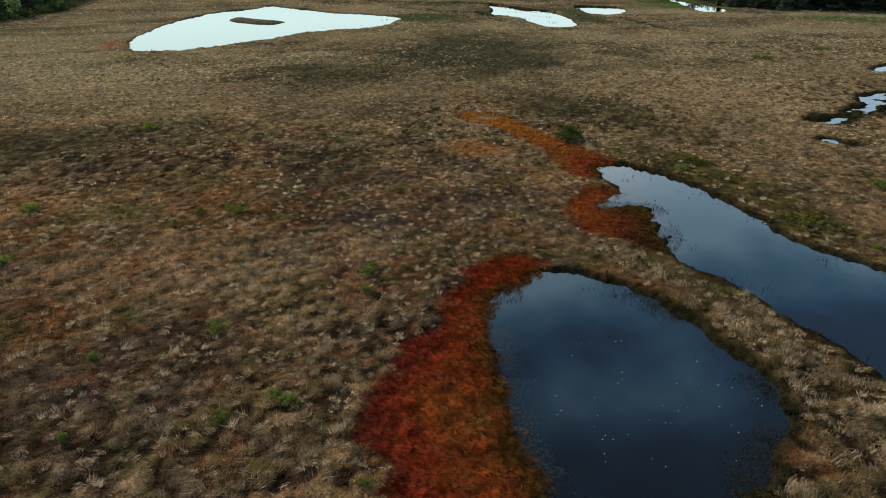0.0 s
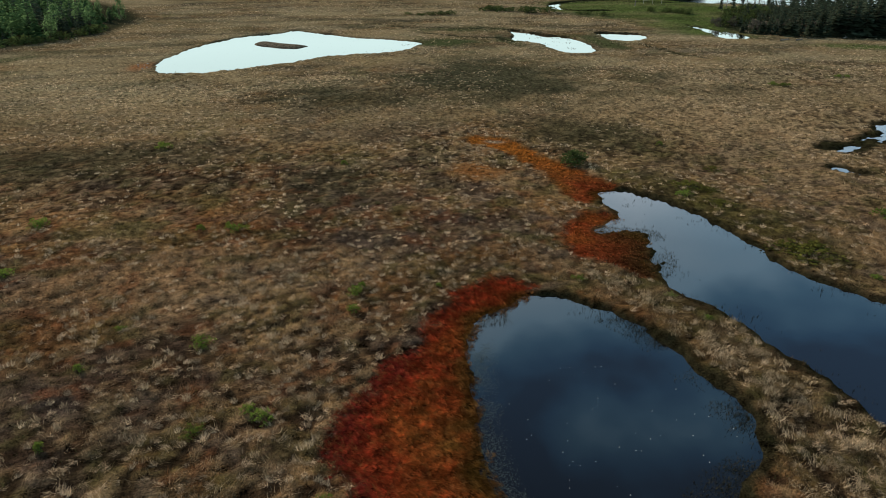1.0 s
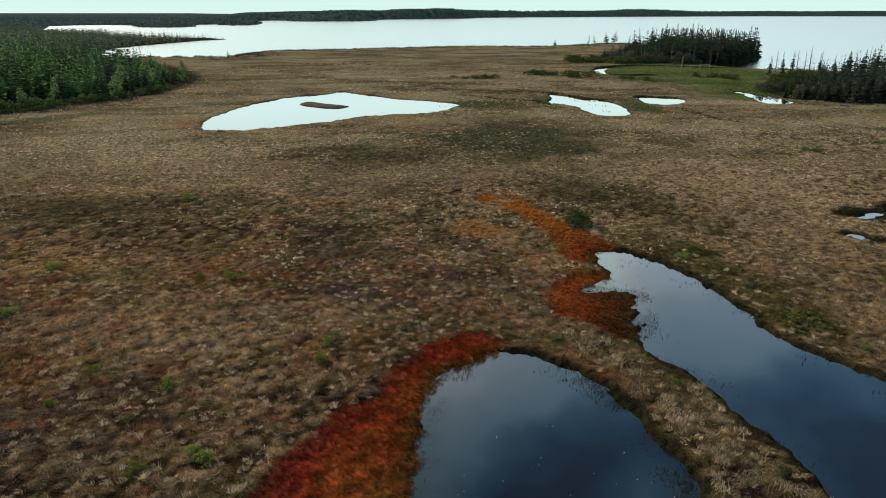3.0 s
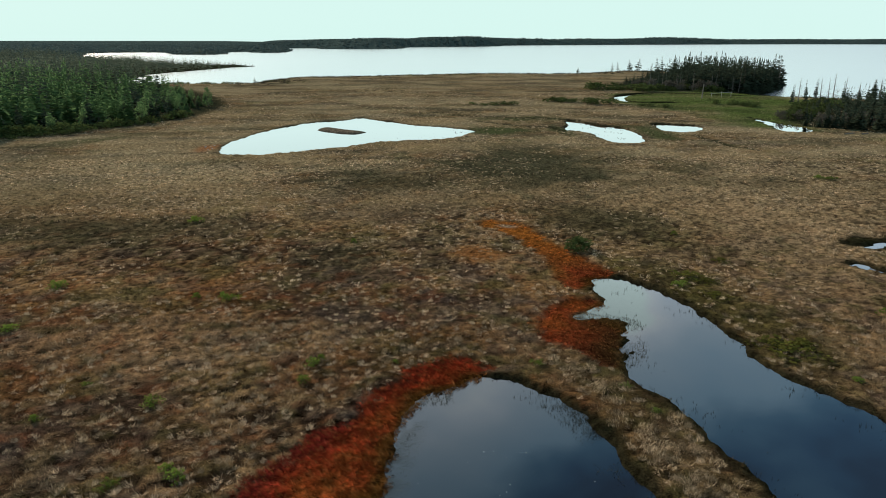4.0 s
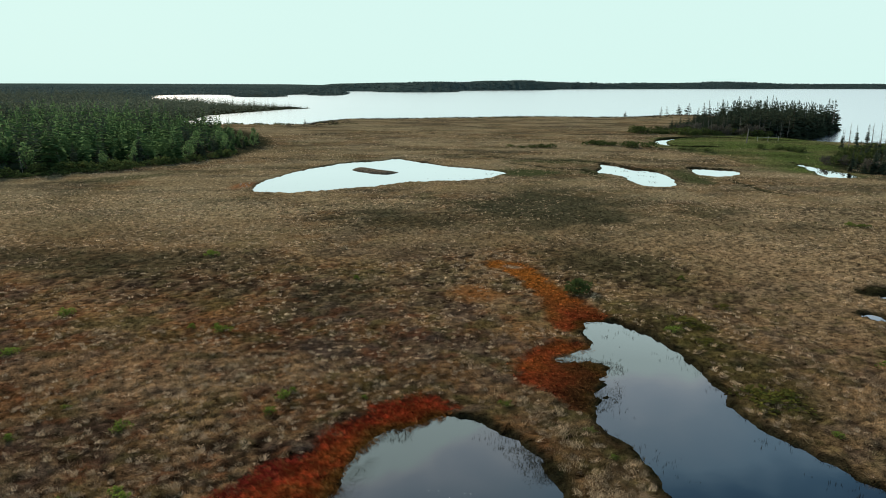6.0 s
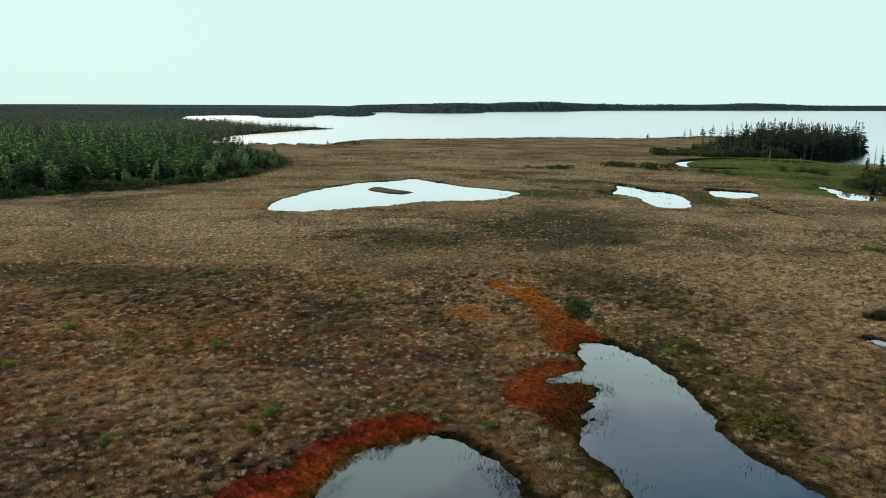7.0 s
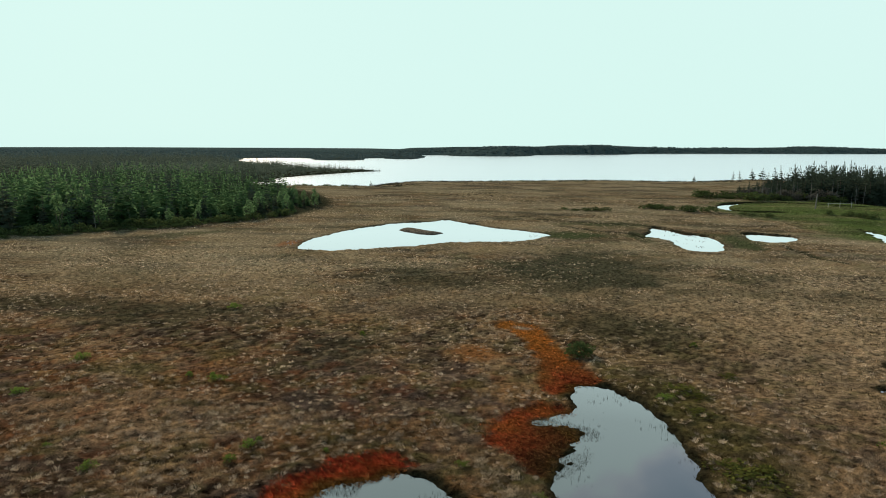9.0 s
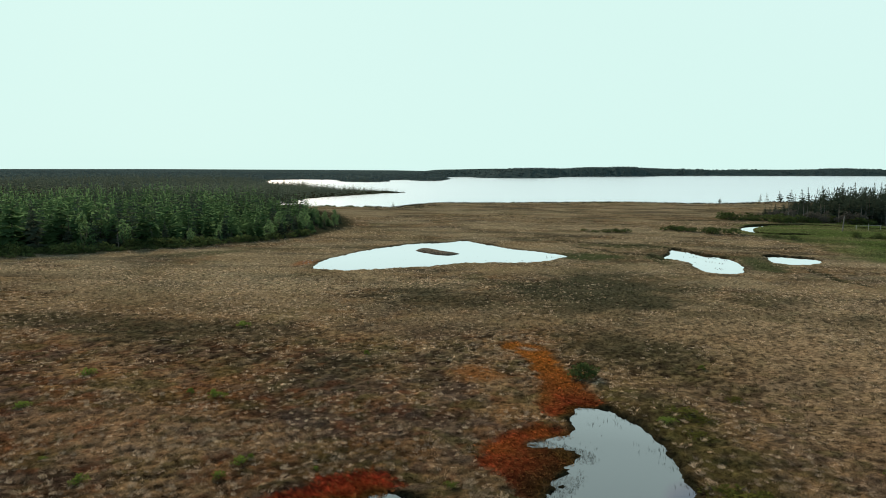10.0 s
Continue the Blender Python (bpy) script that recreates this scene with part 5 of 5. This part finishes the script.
# fresh green shrubs on the open bog
round_shrub = leafy("shrub", 0.95, 0.8, 60, 16, 0.13, BUSH_MAT, "rounded green shrub", "shrub")
MODELS.append(round_shrub)
MODEL_HEIGHT[round_shrub.name] = max(v.co.z for v in round_shrub.children[0].data.vertices)
plant(round_shrub, 17.1, 40.2, 0.95, "green shrubs on the bog", "rounded green shrub beside the orange moss strip", 1.5)
for x, y, h in ((-4.8, 32.8, 0.36), (-3.0, 32.5, 0.36), (-3.5, 33.0, 0.3), (-12.7, 34.5, 0.4), (2.3, 24.9, 0.5), (2.1, 23.4, 0.36), (2.6, 25.3, 0.4), (-7.0, 21.1, 0.38), (-0.9, 17.5, 0.46), (-1.3, 17.9, 0.36), (-9.4, 48.0, 0.5),
                (2.6, 42.4, 0.34), (-6.9, 17.2, 0.4), (5.7, 25.0, 0.26), (-12.2, 28.9, 0.34), (-3.2, 22.0, 0.38), (0.9, 13.8, 0.3), (-6.3, 23.6, 0.24), (14.7, 22.6, 0.26), (24.5, 43.3, 0.36), (30.0, 28.7, 0.5), (-2.8, 17.2, 0.3),
                (11.6, 24.6, 0.26), (15.2, 20.6, 0.24), (45.6, 61.6, 0.42), (46.6, 61.3, 0.3), (47.4, 61.5, 0.26), (55.7, 65.1, 0.36), (56.6, 64.9, 0.28), (21.1, 33.5, 0.34), (24.0, 22.5, 0.3)):
    plant(small_shrubs[tree_rng.integers(3)], x, y, (0.72 if y < 27 else 1.0) * h, "green shrubs on the bog", wide=tree_rng.uniform(1.0, 1.35))
for x, y, h, w in ((22.0, 35.0, 0.42, 2.4), (22.9, 34.0, 0.36, 2.0), (22.9, 25.4, 0.45, 2.4), (22.3, 26.2, 0.36, 2.2), (23.6, 25.9, 0.36, 2.0), (22.2, 31.7, 0.3, 2.0), (25.3, 37.7, 0.3, 2.2)):
    plant(olive_shrubs[tree_rng.integers(2)], x, y, 0.75 * h, "olive shrubs along the channel bank", "", 1.5 * w)
for ob in MODELS:
    for c in list(ob.children_recursive)[::-1]:
        bpy.data.objects.remove(c)
    bpy.data.objects.remove(ob)


# ---- small things ----
def weathered_post(name, height, radius, label):
    ob = thing(name, pose(0, 0, -500), label, "post")
    part("pole", mesh_from(name + "_pole", *stick((0, 0, -0.3), (0.04, 0.02, height), radius, radius * 0.8, 7), DEAD_MAT), ob)
    part("cap", mesh_from(name + "_cap", *stick((0.04, 0.02, height - 0.01), (0.04, 0.02, height + 0.05), radius * 0.95, radius * 0.3, 7), DEAD_MAT), ob)
    return ob


tall_post = weathered_post("marker_post", 3.1, 0.13, "tall pale weathered wooden post on the green marsh")
tall_post.matrix_basis = pose(70.4, 147.7, ground_z(70.4, 147.7), 1.5, 2, 0)
PALE_MAT = rough_wood("bleached_fence_wood", (0.30, 0.28, 0.25), (0.52, 0.49, 0.44), 9.0)
rail = thing("rail_fence", pose(77.9, 154.6, ground_z(77.9, 154.6), 0, 0, 20), "low bleached wooden rail fence by the stream", "fence")
for k in range(3):
    part("post", mesh_from("rail_post", *stick((-2.9 + 2.9 * k, 0, -0.9), (-2.9 + 2.9 * k, 0.02, 1.05 + 0.2 * (k % 2)), 0.07, 0.05, 6), PALE_MAT), rail)
part("rail", mesh_from("top_rail", *stick((-3.2, 0.09, 0.80), (3.2, 0.09, 0.86), 0.045, 0.04, 6), PALE_MAT), rail)

for x, y, l, a in ((68.6, 92.6, 1.6, 8), (70.6, 92.2, 0.9, -14), (78.2, 92.4, 2.0, 35)):
    log = thing("driftwood_log", pose(x, y, ground_z(x, y) + 0.10, 0, 0, a), "bleached fallen log on the stream bank", "log", "logs on the bank")
    part("stem", mesh_from("log_stem", *stick((-l / 2, 0, 0), (l / 2, 0.05, 0.06), 0.12, 0.07, 7), DEAD_MAT), log)
    part("stub", mesh_from("log_stub", *stick((l * 0.2, 0, 0.02), (l * 0.38, 0.25, 0.35), 0.05, 0.02, 5), DEAD_MAT), log)


def stone(name, r, label, seed):
    bm = bmesh.new()
    bmesh.ops.create_icosphere(bm, subdivisions=2, radius=r)
    for v in bm.verts:
        k = 0.75 + 0.5 * noise.noise(v.co * (1.6 / r) + Vector((seed, 0, 0)))
        v.co = Vector((v.co.x * k * 1.3, v.co.y * k, v.co.z * k * 0.6))
    me = bpy.data.meshes.new(name)
    bm.to_mesh(me)
    bm.free()
    me.materials.append(STONE_MAT)
    return tagged(new(name, me), label, "stone")


lake_stone = stone("lake_rock", 1.1, "dark low rock in the lake off the shore", 3.0)
lake_stone.matrix_basis = pose(33.4, 271.0, LAKE_Z + 0.1, 0, 0, 30)
for k, (x, y) in enumerate(((-18.1, 83.4), (-17.6, 82.2), (-18.0, 84.6), (-18.6, 82.8), (-17.9, 81.4), (-18.9, 84.0))):
    st = stone("stone", 0.08 + 0.03 * (k % 3), "small pale stone at the pond's edge", 5.0 + k)
    st.matrix_basis = pose(x, y, ground_z(x, y) + 0.05, 0, 0, 50 * k)
    tagged(st, group="stones at the pond's edge")

# sedge in the water
SEDGE_MAT = foliage("sedge_stems", (0.035, 0.032, 0.02), 0.5, 0.1)


def sedge(outline, n, y0, y1, lo, hi, length, name, label, west=-99.0, width=0.016, lean=0.18, drift=0.48):
    """Thin dark stems in drifts along the inner edge of a pool."""
    a, b = outline.min(0), outline.max(0)
    x, y = scatter(rng, n, a[0], b[0], max(a[1], y0), min(b[1], y1))
    d = -distance(x, y, outline, 4.0)
    keep = (d > lo) & (d < hi) & (x > west) & (rng.uniform(0, 1, n) < step(drift, drift + 0.18, fbm(x, y, 1.3, 3, 95)) * np.clip(1.1 - d / hi, 0, 1))
    x, y = x[keep], y[keep]
    v, t, c = blades(rng, x, y, np.full(len(x), WATER_Z - 0.015), np.zeros((len(x), 3)), 3, length * rng.uniform(0.5, 1.3, len(x)), width, lean, 1, 0.05)
    tagged(new(name, mesh_from(name, v, t, SEDGE_MAT)), label, "sedge", kind="stuff")


sedge(NEAR_POND, 7000, 8, 30, -0.1, 1.1, 0.15, "pond_sedge", "sparse dark sedge stems in the near pond")
sedge(NEAR_POND, 75000, 11, 21.5, -0.4, 1.05, 0.15, "pond_edge_mat", "dark matted plants at the pond's peaty edge", 9.0, 0.028, 1.2, 0.38)
sedge(POND_EAST, 5000, 80, 115, 0.8, 6.0, 0.22, "pond_mat", "thin dark mats of sedge in the shallow pond", -99.0, 0.14, 1.45, 0.58)
sedge(BIG_POND, 9000, 84, 104, 0.3, 3.0, 0.22, "pond_mat", "thin dark mats of sedge at the pond's narrow end", 4.5, 0.12, 1.45, 0.60)
sedge(POOL_EAST, 2600, 38, 48, 0.0, 3.0, 0.16, "pool_sedge", "dark green sedge across the broken pool", -99.0, 0.03, 1.2, 0.36)
sedge(CHANNEL, 7000, 8, 36, -0.1, 1.4, 0.17, "channel_sedge", "sparse dark sedge stems along the channel")
BANK_SHALLOWS = rounded([(15.1, 24.0), (16.2, 24.8), (16.8, 26.2), (17.4, 27.8), (17.3, 29.3), (15.6, 30.0), (14.4, 30.4), (14.2, 29.2), (15.3, 28.4), (15.2, 26.0)])
sedge(BANK_SHALLOWS, 9000, 20, 34, 0.0, 1.2, 0.13, "bank_mat", "ragged brown plants trailing from the moss bank into the pool", -99.0, 0.028, 1.15, 0.40)
sedge(MOSS_NEAR, 2500, 8, 26, -0.5, 0.5, 0.2, "moss_sedge", "dark sedge stems where the moss meets the water")

# white specks afloat
speck_mat = rough_wood("pale_seed_fluff", (0.6, 0.6, 0.58), (0.8, 0.8, 0.78), 20)
pieces = []
for k in range(48):
    cx, cy = random.gauss(9.3, 1.9), random.gauss(15.2, 1.9)
    if distance(np.array([cx]), np.array([cy]), NEAR_POND, 3.0)[0] < -0.5:
        pieces.append(stick((cx, cy, WATER_Z - 0.005), (cx + 0.004, cy, WATER_Z + 0.012), random.uniform(0.009, 0.020), 0.006, 6))
tagged(new("floating_fluff", mesh_from("floating_fluff", *joined(pieces), speck_mat)), "white specks of seed fluff floating on the pond", "fluff", kind="stuff")


# flakes on the water along the moss, added for its pale sheen and shallow bed
x, y = scatter(rng, 60000, 4.8, 8.2, 12.5, 23.2)
d = -distance(x, y, NEAR_POND, 3.0)
keep = (d > 0.05) & (d < 1.0) & (x < 8.0) & (rng.uniform(0, 1, len(x)) < 0.9 * np.clip(1.0 - d, 0, 1) * step(0.35, 0.6, fbm(x, y, 0.8, 3, 97)))
x, y = x[keep], y[keep]
n = len(x)
a = rng.uniform(0, 2 * np.pi, n)
v, t = kites(rng, np.stack([x, y, np.full(n, WATER_Z + 0.006)], 1), np.stack([np.cos(a), np.sin(a), np.zeros(n)], 1), np.stack([-np.sin(a), np.cos(a), np.zeros(n)], 1), rng.uniform(0.02, 0.05, n), rng.uniform(0.003, 0.008, n))
FILM_MAT = foliage("floating_scraps", (0.105, 0.125, 0.115), 0.6, 0.0)
tagged(new("floating_scraps", mesh_from("floating_scraps", v, t, FILM_MAT)), "pale flakes added for the lighter shallow water along the moss edge", "plant scraps", kind="stuff")


# short green grass on the marsh
x, y = scatter(rng, 16000, 48, 98, 106, 174)
keep = (marsh_distance(x, y) < rng.uniform(-4, 1, len(x))) & (water_distance(x, y) > 0.6)
x, y = x[keep], y[keep]
c = bog_tone(x, y) * rng.uniform(0.7, 1.3, (len(x), 1))
growth("marsh_grass", "short bright green grass on the marsh by the stream", "grass", blades(rng, x, y, height_at(x, y), c, 5, rng.uniform(0.12, 0.28, len(x)), 0.08, 0.9, 1, 0.35), BLADE_MAT)
